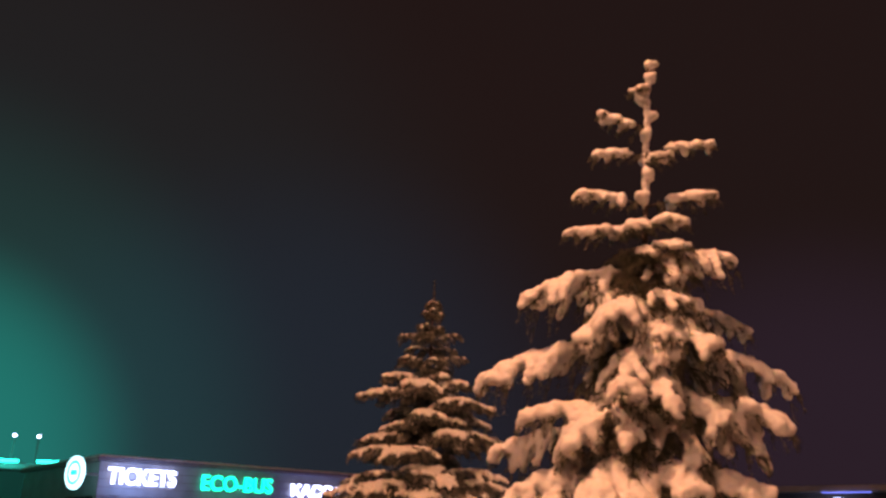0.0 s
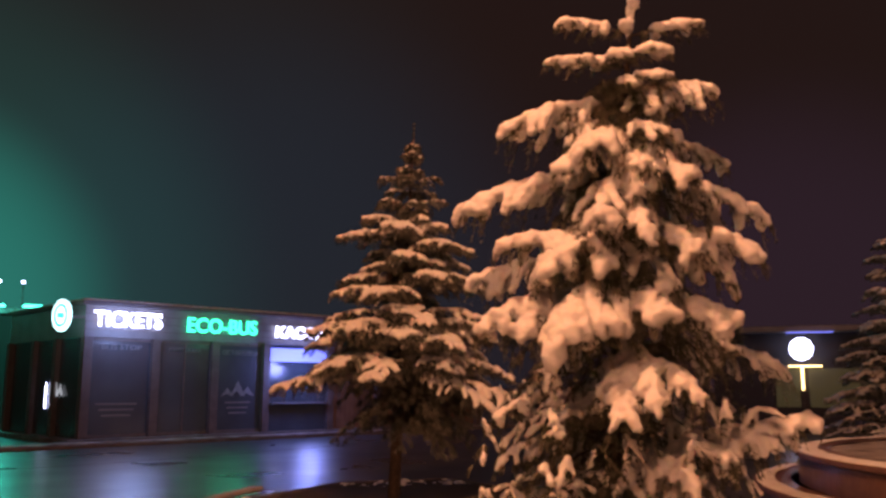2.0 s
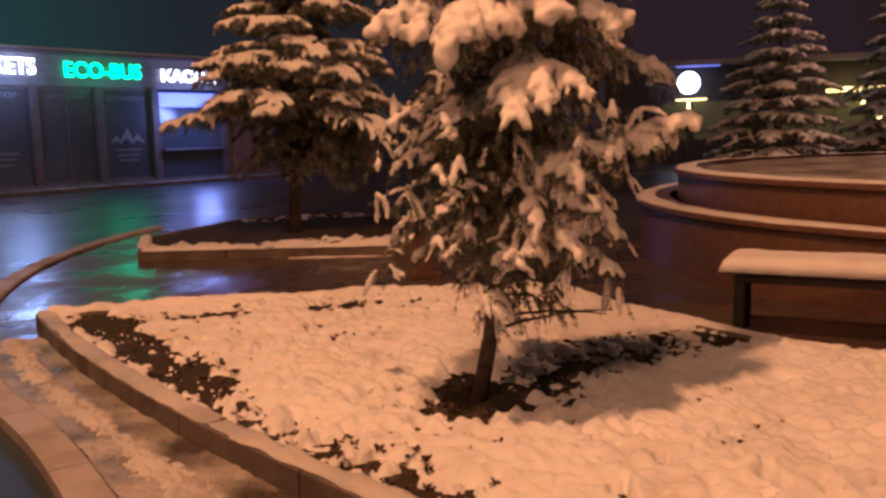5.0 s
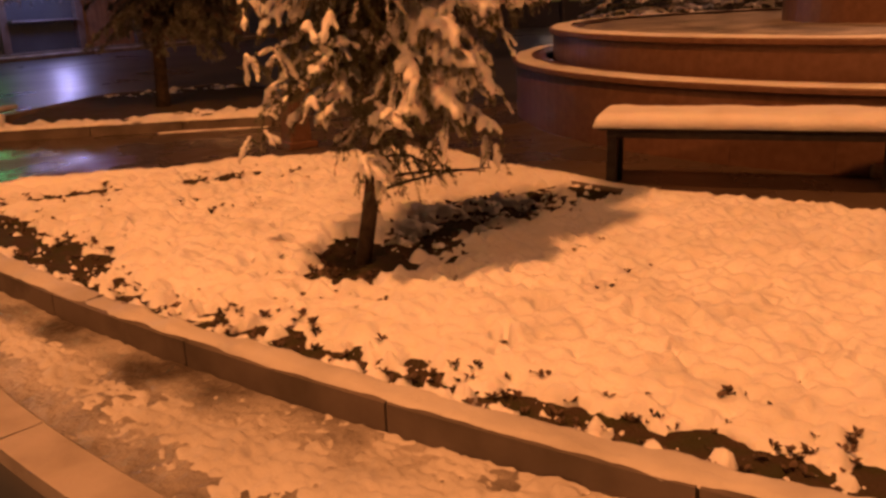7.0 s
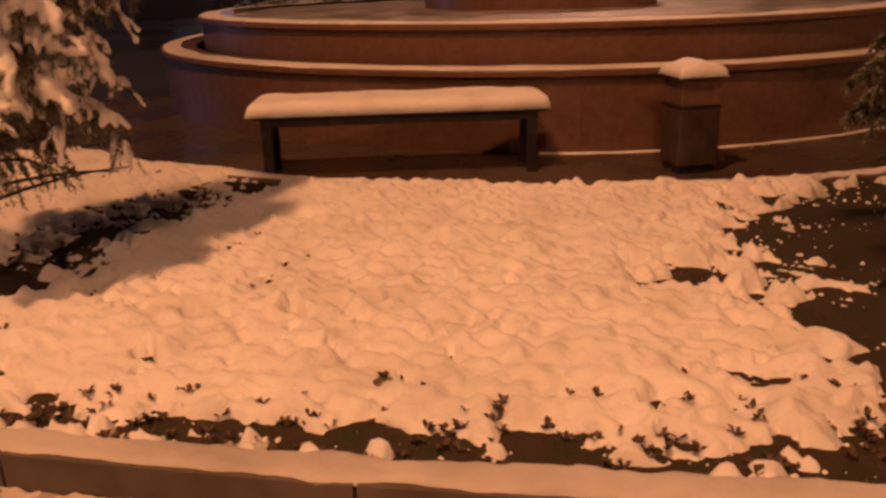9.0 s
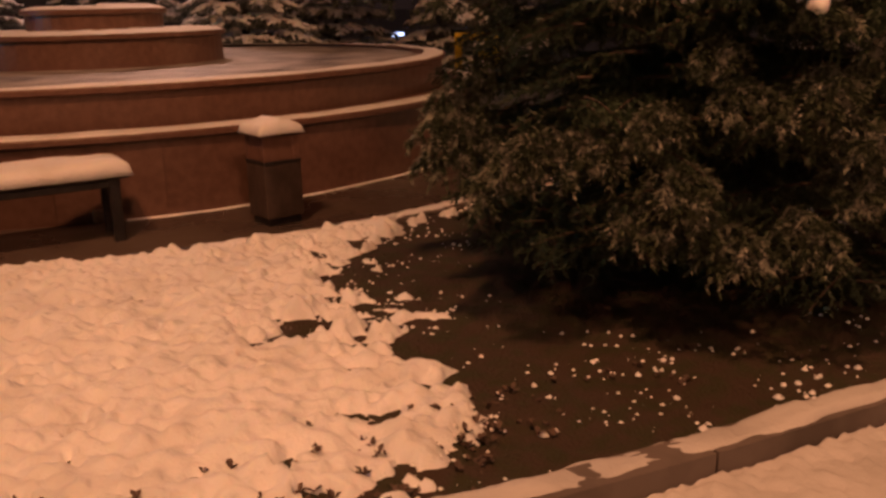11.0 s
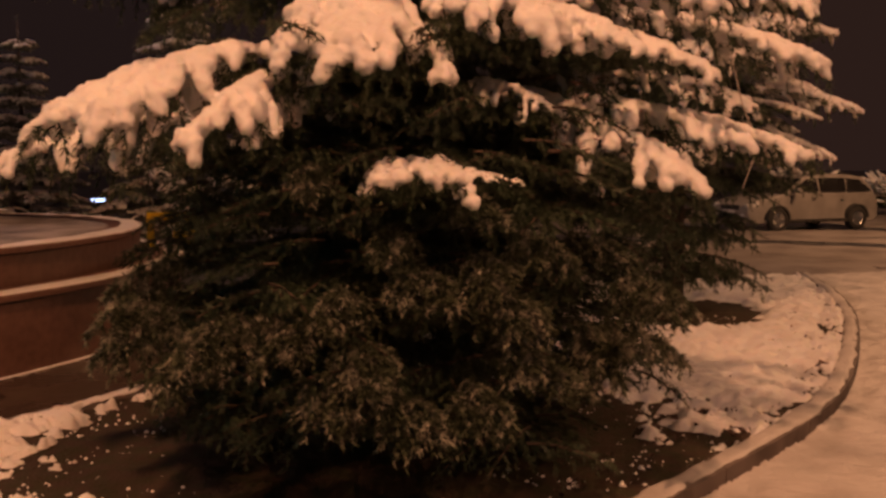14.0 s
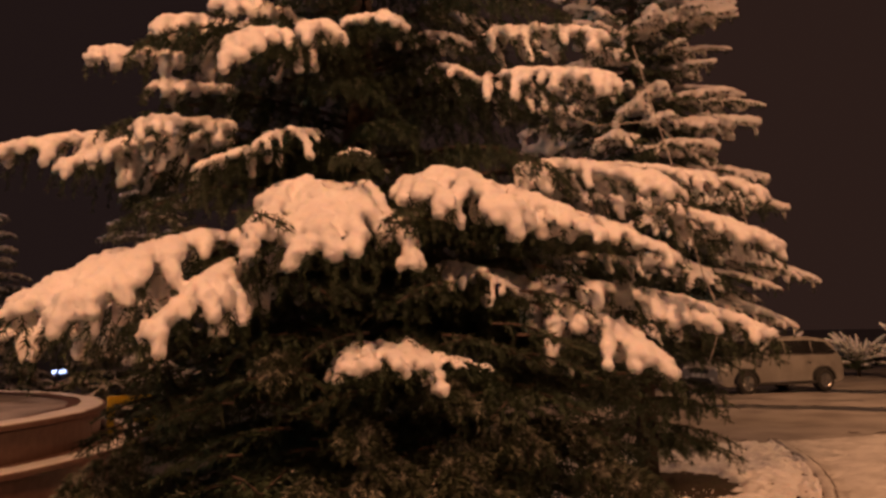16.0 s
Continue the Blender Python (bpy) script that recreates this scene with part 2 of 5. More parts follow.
def join(*bits):
    verts, faces = [], []
    for v, f in bits:
        o = len(verts)
        verts += list(v)
        faces += [tuple(i + o for i in q) for q in f]
    return verts, faces


# ---------------------------------------------------------------- the plan
def smooth(e0, e1, x):
    k = min(1.0, max(0.0, (x - e0) / (e1 - e0)))
    return k * k * (3 - 2 * k)


CX, CY = 7.6, 7.85                      # middle of the round stepped basin
R_TIER = (4.36, 3.94)                   # its two large tiers
Z_TIER = (0.64, 0.95)
R_BED_IN = 5.85                         # inner edge of the planted ring


def r_bed(a):
    """Outer edge of the planted ring, by the bearing a in degrees about the basin."""
    return 8.95 + 0.00075 * (a - 222.0) ** 2 + 0.20 * math.exp(-((a - 259.0) / 10.0) ** 2) + 0.16 * smooth(260.0, 278.0, a)


def r_outer(a):
    """Outer edge of the paved ring, where the road begins."""
    u = radians(a)
    dx, dy = math.cos(u), math.sin(u)
    ox, oy = CX - 7.69, CY - 10.11
    b = ox * dx + oy * dy
    r = -b + math.sqrt(b * b - (ox * ox + oy * oy - 10.9 ** 2))
    near = 9.70 + max(0.0, a - 221.0) ** 2 * 0.012
    k = min(1.0, max(0.0, (a - 196.0) / 14.0))
    k = k * k * (3 - 2 * k)
    return r * (1 - k) + near * k


def polar(a, r, z=0.0):
    return Vector((CX + r * math.cos(radians(a)), CY + r * math.sin(radians(a)), z))


def sweep(path_points, section):
    """A section of (out, up) drawn along a line on the plan; out is to the right of the way."""
    verts, faces = [], []
    n = len(section)
    for i, p in enumerate(path_points):
        d = path_points[min(i + 1, len(path_points) - 1)] - path_points[max(i - 1, 0)]
        d = Vector((d.x, d.y, 0)).normalized()
        out = Vector((d.y, -d.x, 0))
        verts += [p + out * o + Vector((0, 0, u)) for o, u in section]
    for i in range(len(path_points) - 1):
        for k in range(n):
            j = (k + 1) % n
            faces.append((i * n + k, i * n + j, (i + 1) * n + j, (i + 1) * n + k))
    faces.append(tuple(range(n))[::-1])
    faces.append(tuple(range((len(path_points) - 1) * n, len(path_points) * n)))
    return verts, faces


# ---------------------------------------------------------------- ground
g = 700.0
ground = tagged(part("road", ([(-g, -g, 0), (g, -g, 0), (g, g, 0), (-g, g, 0)], [(0, 1, 2, 3)]), M_ASPHALT),
                "wet dark asphalt road shining at night", "road", kind="structure")

# paved ring between road and basin
aa = [150 + i * 1.0 for i in range(0, 146)]
pv, pf = [], []
for a in aa:
    pv += [polar(a, 3.0, 0.02), polar(a, min(r_outer(a) - 0.02, 17.5), 0.02)]
for i in range(len(aa) - 1):
    pf.append((2 * i, 2 * i + 2, 2 * i + 3, 2 * i + 1))
pavement = tagged(part("pavement", (pv, pf), M_PAVING), "wet brown paving round the planted ring", "pavement", kind="structure")

# kerb stones along the road
kerb_root = tagged(thing("kerb_road", pose(0, 0, 0), "pale concrete kerb along the wet road", "kerb"), kind="structure")
KERB_SEC = [(-0.09, -0.02), (0.09, -0.02), (0.09, 0.045), (0.075, 0.06), (-0.09, 0.06)]
a = 150.0
while a < 226:
    step = math.degrees(0.95 / r_outer(a))
    line = [polar(a + (step - 0.05) * k / 4, r_outer(a + (step - 0.05) * k / 4)) for k in range(5)]
    part("kerb_stone", sweep(line, [(-o, u) for o, u in KERB_SEC][::-1]), M_KERB_PALE, kerb_root)
    a += step

# the kerb round the near bed
bed_kerb = tagged(thing("kerb_bed", pose(0, 0, 0), "brown concrete kerb with a snowy top round the bed", "kerb"), kind="structure")
BED_SEC = [(-0.07, -0.02), (0.07, -0.02), (0.07, 0.12), (0.055, 0.135), (-0.07, 0.135)]
A0, A1 = 186.6, 290.0
a = A0
while a < A1:
    step = math.degrees(1.0 / r_bed(a))
    line = [polar(a + (step - 0.06) * k / 4, r_bed(a + (step - 0.06) * k / 4) - 0.07) for k in range(5)]
    part("kerb_stone", sweep(line, [(-o, u) for o, u in BED_SEC][::-1]), M_KERB, bed_kerb)
    a += step


def kerb_line(p, q, parent, length=1.0):
    p, q = Vector(p), Vector(q)
    n = max(1, round((q - p).length / length))
    for i in range(n):
        s, e = p.lerp(q, i / n), p.lerp(q, (i + 1) / n - 0.004)
        part("kerb_stone", sweep([s, e], BED_SEC), M_KERB, parent)


kerb_line(polar(A0, r_bed(A0) - 0.1), (1.20, 6.87, 0), bed_kerb)
a = 189.5
while a < 285:
    step = math.degrees(1.0 / R_BED_IN)
    line = [polar(a + (step - 0.06) * k / 4, R_BED_IN) for k in range(5)]
    part("kerb_stone", sweep(line, BED_SEC), M_KERB, bed_kerb)
    a += step


# ---------------------------------------------------------------- snow and soil of the near bed
TREE_1 = (0.68, 4.02)
TREE_C = (4.66, 0.66)
TREE_D = (8.90, -1.62)


def fbm(x, y, s, o=3, seed=0.0):
    return noise.fractal(Vector((x * s + seed, y * s - seed, seed * 1.7)), 1.0, 2.0, o)


def snow_height(x, y, edge):
    """Snow above the soil; edge: metres to the outer kerb."""
    h = 0.058 + 0.020 * fbm(x, y, 1.6, 3, 3.1) + 0.026 * fbm(x, y, 6.0, 3, 7.7) + 0.020 * fbm(x, y, 15.0, 3, 1.3)
    # snow rounded over the leaves of the ground cover
    cell = noise.voronoi(Vector((x * 11.0 + 0.5 * fbm(x, y, 5, 2, 3), y * 11.0 + 0.5 * fbm(x, y, 5, 2, 8), 0.0)))[0][0]
    h += 0.052 * (0.35 - min(0.7, cell)) * max(0.2, 0.8 + 0.7 * fbm(x, y, 1.1, 2, 20.0))
    d1 = math.hypot(x - TREE_1[0], y - TREE_1[1]) + 0.30 * fbm(x, y, 5.0, 3, 9.0)
    h -= 0.10 * (1 - smooth(0.12, 0.50, d1))
    dc = math.hypot(x - 4.38, y - 0.80) + 0.34 * fbm(x, y, 2.2, 3, 5.0) + 0.30 * fbm(x, y, 11.0, 3, 2.0)
    h -= 0.13 * (1 - smooth(1.42, 2.08, dc))
    # streak of bare soil along the young spruce's shadow, cut to deepen that shadow too
    k = min(1.0, max(0.0, ((x - 0.75) * 1.55 + (y - 4.1) * 0.80) / (1.55 ** 2 + 0.80 ** 2)))
    dl = math.hypot(x - 0.75 - 1.55 * k, y - 4.1 - 0.80 * k) + 0.16 * fbm(x, y, 4.0, 3, 19.0) + 0.12 * fbm(x, y, 12.0, 3, 27.0)
    h -= max(0.0, 0.062 + 0.07 * fbm(x, y, 9.0, 3, 33.0)) * (1 - smooth(0.05, 0.40, dl))
    # bare spot towards the kerb, and an island of snow on the soil
    ds = math.hypot(x - 2.42, y - 0.64) + 0.20 * fbm(x, y, 4.0, 3, 15.0) + 0.15 * fbm(x, y, 12.0, 3, 22.0)
    h -= (0.10 + 0.05 * fbm(x, y, 8.0, 3, 44.0)) * (1 - smooth(0.12, 0.62, ds))
    di = math.hypot(x - 3.23, 0.8 * (y - 1.79)) + 0.22 * fbm(x, y, 5.0, 3, 25.0)
    h += 0.085 * (1 - smooth(0.12, 0.34, di))
    dd = math.hypot(x - TREE_D[0], y - TREE_D[1]) + 0.2 * fbm(x, y, 3.0, 3, 6.0)
    h -= 0.11 * (1 - smooth(0.65, 1.15, dd))
    bearing = math.degrees(math.atan2(y - CY, x - CX)) % 360
    wide = 1 - smooth(196, 210, bearing)
    strip = math.exp(-((edge - 0.15 - 0.14 * wide - 0.10 * fbm(x, y, 1.2, 2, 14.0)) / (0.115 + 0.03 * wide)) ** 2)
    h -= strip * max(-0.008, 0.070 + 0.055 * wide - 0.02 * smooth(250, 262, bearing) + 0.055 * fbm(x, y, 3.2, 3, 4.4) + 0.095 * fbm(x, y, 13.0, 3, 8.0))
    back = 6.65 + 0.068 * (x + 2.05) - y
    strip = math.exp(-((back - 0.33 - 0.08 * fbm(x, y, 1.5, 2, 17.0)) / 0.15) ** 2) * (1 - smooth(0.2, 0.9, x))
    h -= strip * max(-0.008, 0.095 + 0.050 * fbm(x, y, 3.2, 3, 14.4) + 0.085 * fbm(x, y, 13.0, 3, 18.0))
    holes = fbm(x, y, 8.0, 3, 12.0) + 0.25 * fbm(x, y, 0.7, 2, 31.0)
    h -= 0.13 * smooth(0.47, 0.78, holes) * (1 - smooth(250, 260, bearing))
    return h * smooth(0.0, 0.06, edge) - 0.02 * (1 - smooth(0.0, 0.05, edge))


def bed_sheet(height, n_a, n_r):
    verts, faces = [], []
    for i in range(n_a + 1):
        a = A0 + (A1 - A0) * i / n_a
        # the end of the bed along the cross path is cut straight
        for k in range(n_r + 1):
            r0, r1 = R_BED_IN + 0.03, r_bed(a) - 0.10
            r = r0 + (r1 - r0) * k / n_r
            aa_ = a + (1 - i / n_a) ** 8 * (2.4 * (1 - k / n_r))
            p = polar(aa_, r)
            p.z = height(p.x, p.y, r1 - r)
            verts.append(p)
    for i in range(n_a):
        for k in range(n_r):
            o = i * (n_r + 1) + k
            faces.append((o, o + n_r + 1, o + n_r + 2, o + 1))
    return verts, faces


def soil_h(x, y, e):
    return 0.105 + 0.02 * fbm(x, y, 5.0, 2, 2.2) + 0.008 * fbm(x, y, 17.0, 2, 3.0)


tagged(part("bed_soil", bed_sheet(soil_h, 160, 44), M_SOIL, smooth=True), "dark wet soil of the planted bed", "soil", kind="structure")
bed_snow = tagged(part("bed_snow", bed_sheet(lambda x, y, e: 0.105 + snow_height(x, y, e), 900, 210), M_SNOW_GROUND, smooth=True),
                  "lumpy fresh snow lying on the planted bed", "snow", kind="stuff")


def snow_strip(line, width, thick, seed, bare=0.5, name="kerb_snow", material=None):
    """A low uneven ridge of snow along a line."""
    verts, faces = [], []
    n = 9
    for i, p in enumerate(line):
        d = line[min(i + 1, len(line) - 1)] - line[max(i - 1, 0)]
        d = Vector((d.x, d.y, 0)).normalized()
        out = Vector((d.y, -d.x, 0))
        k = (bare(p) if callable(bare) else bare) + 0.7 * fbm(p.x, p.y, 0.8, 2, seed) + 0.38 * fbm(p.x, p.y, 7.0, 3, seed + 1)
        w = width * (0.78 + 0.30 * fbm(p.x, p.y, 5.0, 2, seed + 2))
        for j in range(n):
            u = j / (n - 1) * 2 - 1
            h = thick * min(1.2, max(-0.25, k)) * max(0.0, 1 - u ** 4) ** 0.6 + 0.006 * fbm(p.x + u, p.y, 25, 2, seed)
            verts.append(p + out * (u * w) + Vector((0, 0, h - 0.004)))
    for i in range(len(line) - 1):
        for j in range(n - 1):
            o = i * n + j
            faces.append((o, o + 1, o + n + 1, o + n))
    return part(name, (verts, faces), material or M_SNOW_GROUND, smooth=True)


line = [polar(A0 + (A1 - A0) * i / 700, r_bed(A0 + (A1 - A0) * i / 700) - 0.075, 0.135) for i in range(701)]
tagged(snow_strip(line, 0.074, 0.034, 3.0, lambda p: 0.66 - 0.36 * smooth(2.0, 3.0, p.x) * (1 - smooth(4.2, 5.4, p.x)), material=M_SNOW_PATH), "uneven snow along the top of the bed kerb", "snow", kind="stuff")
p0, p1 = polar(A0, r_bed(A0) - 0.1, 0.135), Vector((1.20, 6.87, 0.135))
tagged(snow_strip([p0.lerp(p1, i / 160) for i in range(161)], 0.085, 0.06, 8.0), "thick snow on the kerb along the cross path", "snow", kind="stuff")
line = [polar(190 + 95 * i / 400, R_BED_IN, 0.135) for i in range(401)]
tagged(snow_strip(line, 0.07, 0.035, 5.0), "thin snow on the inner kerb of the bed", "snow", kind="stuff")

# trodden snow on the paved strip outside the bed, over brown slush
def walk_sheet(height, na, nr):
    verts, faces = [], []
    for i in range(na + 1):
        a = 189 + (292 - 189) * i / na
        r0 = r_bed(a) + 0.005
        r1 = min(r_outer(a) - 0.10, 18.0)
        for k in range(nr + 1):
            p = polar(a, r0 + (r1 - r0) * (k / nr) ** 1.5)
            p.z = height(p.x, p.y, a, k / nr)
            verts.append(p)
    for i in range(na):
        for k in range(nr):
            o = i * (nr + 1) + k
            faces.append((o, o + nr + 1, o + nr + 2, o + 1))
    return verts, faces


tagged(part("path_slush", walk_sheet(lambda x, y, a, k: 0.032 + 0.008 * fbm(x, y, 4, 3, 5) + 0.010 * fbm(x, y, 16, 3, 3), 500, 40), M_SLUSH, smooth=True),
       "brown wet slush on the paved walk", "slush", kind="stuff")
tagged(part("path_snow", walk_sheet(lambda x, y, a, k: 0.004 + 0.056 * smooth(209, 227, a) + 0.040 * math.exp(-((k ** 1.5 - 0.55) / 0.27) ** 2) * (1 - smooth(209, 227, a)) + 0.010 * fbm(x, y, 2.4, 3, 2.0) + 0.012 * fbm(x, y, 9.0, 4, 6.0) + 0.017 * fbm(x, y, 26.0, 3, 7.0), 1000, 70), M_SNOW_PATH, smooth=True),
       "trodden wet snow on the paved walk", "snow", kind="stuff")


# ---------------------------------------------------------------- round stepped basin
basin = thing("round_fountain", pose(7.64, 7.80, 0), "round stepped brown granite basin with snowy rims", "fountain")


def tier(r, z0, z1, n, parent, name):
    """One ring of wall slabs with a projecting rim."""
    body = part(name, lathe([(r - 0.30, z0), (r - 0.02, z0), (r - 0.02, z1 - 0.03), (r - 0.30, z1 - 0.03)], 120), M_GRANITE, parent)
    step = 360 / n
    sec = [(r - 0.018, z0), (r, z0), (r, z1 - 0.055), (r - 0.018, z1 - 0.055)]
    one = lathe(sec + sec[:1], 4, 0, step - 0.05)
    me = mesh_of("slab", one[0], one[1], M_GRANITE)
    for i in range(n):
        part("slab", me, None, body, m=pose(0, 0, 0, 0, 0, i * step))
    part("rim", lathe([(r - 0.33, z1 - 0.055), (r + 0.035, z1 - 0.055), (r + 0.045, z1 - 0.045), (r + 0.045, z1 - 0.012), (r + 0.035, z1),
                       (r - 0.33, z1)], 160), M_GRANITE, body)
    return body


def ring_snow(r0, r1, z, thick, seed, parent, a0=0.0, a1=360.0):
    verts, faces = [], []
    n, m = 420, 10
    for i in range(n):
        u = radians(a0 + (a1 - a0) * i / n)
        k = 0.72 + 0.5 * noise.fractal(Vector((math.cos(u) * r1 * 2, math.sin(u) * r1 * 2, seed)), 1, 2, 3)
        w = 0.02 * noise.fractal(Vector((math.cos(u) * r1 * 3, math.sin(u) * r1 * 3, seed + 5)), 1, 2, 3)
        for j in range(m):
            v = j / (m - 1)
            r = r0 + (r1 + w - r0) * v
            h = thick * max(0.05, k) * (1 - max(0.0, v - 0.72) ** 2 / 0.0784) if v > 0.72 else thick * max(0.05, k)
            verts.append((r * math.cos(u), r * math.sin(u), z + h - 0.003))
    for i in range(n if a1 - a0 > 359 else n - 1):
        q = (i + 1) % n
        for j in range(m - 1):
            faces.append((i * m + j, q * m + j, q * m + j + 1, i * m + j + 1))
    return part("snow", (verts, faces), M_SNOW_GROUND, parent, "snow lying on the rim", smooth=True)


t1 = tier(R_TIER[0], 0.0, Z_TIER[0], 36, basin, "lower_tier")
ring_snow(R_TIER[0] - 0.17, R_TIER[0] + 0.030, Z_TIER[0], 0.020, 1.0, basin)
t2 = tier(R_TIER[1], Z_TIER[0] - 0.02, Z_TIER[1], 32, basin, "middle_tier")
ring_snow(R_TIER[1] - 0.20, R_TIER[1] + 0.030, Z_TIER[1], 0.022, 2.0, basin)
part("floor", lathe([(0.02, 0.93), (R_TIER[1] - 0.28, 0.93)], 96), M_SLUSH, basin, "slushy basin floor")
t3 = tier(1.38, 0.60, 1.27, 16, basin, "upper_tier")
ring_snow(0.70, 1.42, 1.27, 0.05, 3.0, basin)
t4 = tier(0.74, 1.2, 1.52, 10, basin, "top_tier")
ring_snow(0.05, 0.78, 1.52, 0.06, 4.0, basin)
ring_snow(R_TIER[0] + 0.005, R_TIER[0] + 0.045, 0.02, 0.012, 6.0, basin, 226.0, 310.0)


# ---------------------------------------------------------------- spruces
class Spruce:
    """Gathers the needles, wood and snow of one tree."""

    def __init__(self, seed, needle_len=0.030, needle_w=0.006, per_m=150, fine=1.0, finger=1.0, roll=1.0):
        self.rnd = random.Random(seed)
        self.needles, self.snow, self.wood = [], ([], []), ([], [])
        self.nl, self.nw, self.per_m, self.fine = needle_len, needle_w, per_m, fine
        self.finger, self.roll = finger, roll

    def add(self, store, bit):
        o = len(store[0])
        store[0].extend(bit[0])
        store[1].extend(tuple(i + o for i in f) for f in bit[1])

    def bristle(self, p, q):
        """Needles all round a twig from p to q."""
        rnd = self.rnd
        d = q - p
        length = d.length
        if length < 1e-4:
            return
        d = d / length
        a = d.orthogonal().normalized()
        b = d.cross(a)
        for _ in range(max(3, int(length * self.per_m))):
            s = rnd.random()
            t = rnd.uniform(0, 2 * math.pi)
            side = a * math.cos(t) + b * math.sin(t)
            o = p + d * (s * length)
            w = (side + d * rnd.uniform(0.5, 1.1)).normalized() * self.nl * rnd.uniform(0.7, 1.2)
            x = w.cross(side + d * 0.3)
            x = x.normalized() * (self.nw * 0.5) if x.length > 1e-5 else b * self.nw * 0.5
            self.needles += [o - x, o + x, o + w]

    def lump(self, pts, r0, r1, flat=0.75, sides=8, up=0.5):
        """A soft roll of snow along points, sitting on the twig."""
        rnd = self.rnd
        P = [Vector(p) for p in pts]
        verts, faces = [], []
        for i, p in enumerate(P):
            k = i / (len(P) - 1)
            r = (r0 + (r1 - r0) * k) * (0.82 + 0.36 * rnd.random())
            cap = 0.70 if i in (0, len(P) - 1) else 1.0
            way = (P[min(i + 1, len(P) - 1)] - P[max(i - 1, 0)]).normalized()
            a = way.cross(Vector((0, 0, 1)))
            a = a.normalized() if a.length > 1e-3 else Vector((1, 0, 0))
            b = a.cross(way)
            c = p + Vector((0, 0, r * up))
            for j in range(sides):
                t = 2 * math.pi * j / sides
                verts.append(c + a * (math.cos(t) * r * cap) + b * (math.sin(t) * r * cap * flat))
        m = sides
        for i in range(len(P) - 1):
            for j in range(m):
                q = (j + 1) % m
                faces.append((i * m + j, i * m + q, (i + 1) * m + q, (i + 1) * m + j))
        a0, a1 = len(verts), len(verts) + 1
        verts.append(P[0] + (P[0] - P[1]).normalized() * r0 * 0.35 + Vector((0, 0, r0 * up)))
        verts.append(P[-1] + (P[-1] - P[-2]).normalized() * r1 * 0.45 + Vector((0, 0, r1 * up)))
        for j in range(m):
            q = (j + 1) % m
            faces.append((a0, q, j))
            faces.append((a1, (len(P) - 1) * m + j, (len(P) - 1) * m + q))
        self.add(self.snow, (verts, faces))

    def branch(self, root, az, length, rise=0.25, droop=0.45, spread=0.5, snow=0.05, from_=0.35, hang=0.25, dense=1.0, drip=0.0):
        """One limb with its flat spray of side twigs. az in degrees, counted anticlockwise from +x."""
        rnd = self.rnd
        u = Vector((math.cos(radians(az)), math.sin(radians(az)), 0))
        v = Vector((-u.y, u.x, 0))
        bend = rnd.uniform(-0.15, 0.15)

        def at(s):
            return root + u * (length * s) + v * (length * bend * s * s) + Vector((0, 0, length * (rise * s - droop * s * s)))

        n = 7
        self.add(self.wood, tube([at(i / n) for i in range(n + 1)], [0.003 + 0.011 * length * (1 - i / n) for i in range(n + 1)], 5, False))
        for i in range(2, n * 2):
            self.bristle(at(i / (2 * n)), at((i + 1) / (2 * n)))
        step = 0.062 / self.fine / dense
        count = max(4, int(length * 0.85 / step))
        for i in range(count):
            s = 0.14 + 0.84 * i / count
            for side in (-1, 1):
                tl = spread * length * (0.35 + 0.75 * math.sin(math.pi * min(1.0, s * 0.82 + 0.18))) * rnd.uniform(0.55, 1.1)
                tl = max(0.07, tl * (1.08 - 0.72 * s))
                ang = radians(rnd.uniform(38, 62))
                w = (u * math.cos(ang) + v * (side * math.sin(ang))).normalized()
                o = at(s)
                fall = hang * rnd.uniform(0.5, 1.5)

                def tw(k, o=o, w=w, tl=tl, fall=fall):
                    return o + w * (tl * k) + Vector((0, 0, tl * (0.08 * k - fall * k * k)))

                m = 3 if tl > 0.15 else 2
                for j in range(m):
                    self.bristle(tw(j / m), tw((j + 1) / m))
                if tl > 0.2:
                    for s2 in (0.45, 0.7):
                        for sd in (-1, 1):
                            o2 = tw(s2)
                            w2 = (w + v * (sd * 0.6) + u * 0.25).normalized()
                            self.bristle(o2, o2 + w2 * tl * 0.33 + Vector((0, 0, -tl * 0.16)))
                if snow > 0.006 and s > from_ and rnd.random() < 0.85:
                    r = self.finger * snow * rnd.uniform(0.45, 0.80) * (0.75 + 0.5 * math.sin(math.pi * s))
                    end = rnd.uniform(0.72, 1.0)
                    self.lump([tw(0.05), tw(0.3 * end), tw(0.6 * end), tw(0.85 * end), tw(end)], r, r * 0.70, 0.95)
                    if drip and rnd.random() < 0.6:
                        e = tw(end * rnd.uniform(0.6, 1.0))
                        dl = drip * rnd.uniform(0.5, 1.3)
                        ln = w * (dl * 0.35)
                        self.lump([e, e + ln * 0.5 + Vector((0, 0, -dl * 0.25)), e + ln * 0.9 + Vector((0, 0, -dl * 0.6)),
                                   e + ln + Vector((0, 0, -dl))], r * 1.0, r * 0.85, 1.0, up=0.15)
                        self.bristle(e + ln * 0.5, e + ln - Vector((0, 0, dl * 1.25)))
                        self.bristle(e + ln * 0.2 - Vector((0, 0, 0.02)), e + ln * 0.7 - Vector((0, 0, dl * 1.2)))
        if snow > 0.006:
            k = 9
            for q in range(2):
                self.lump([at(from_ + (1.0 - from_) * i / k) + Vector((0, 0, 0.25 * snow * q)) for i in range(k + 1)], snow * 1.1 * self.roll, snow * 0.85 * self.roll, 0.9)

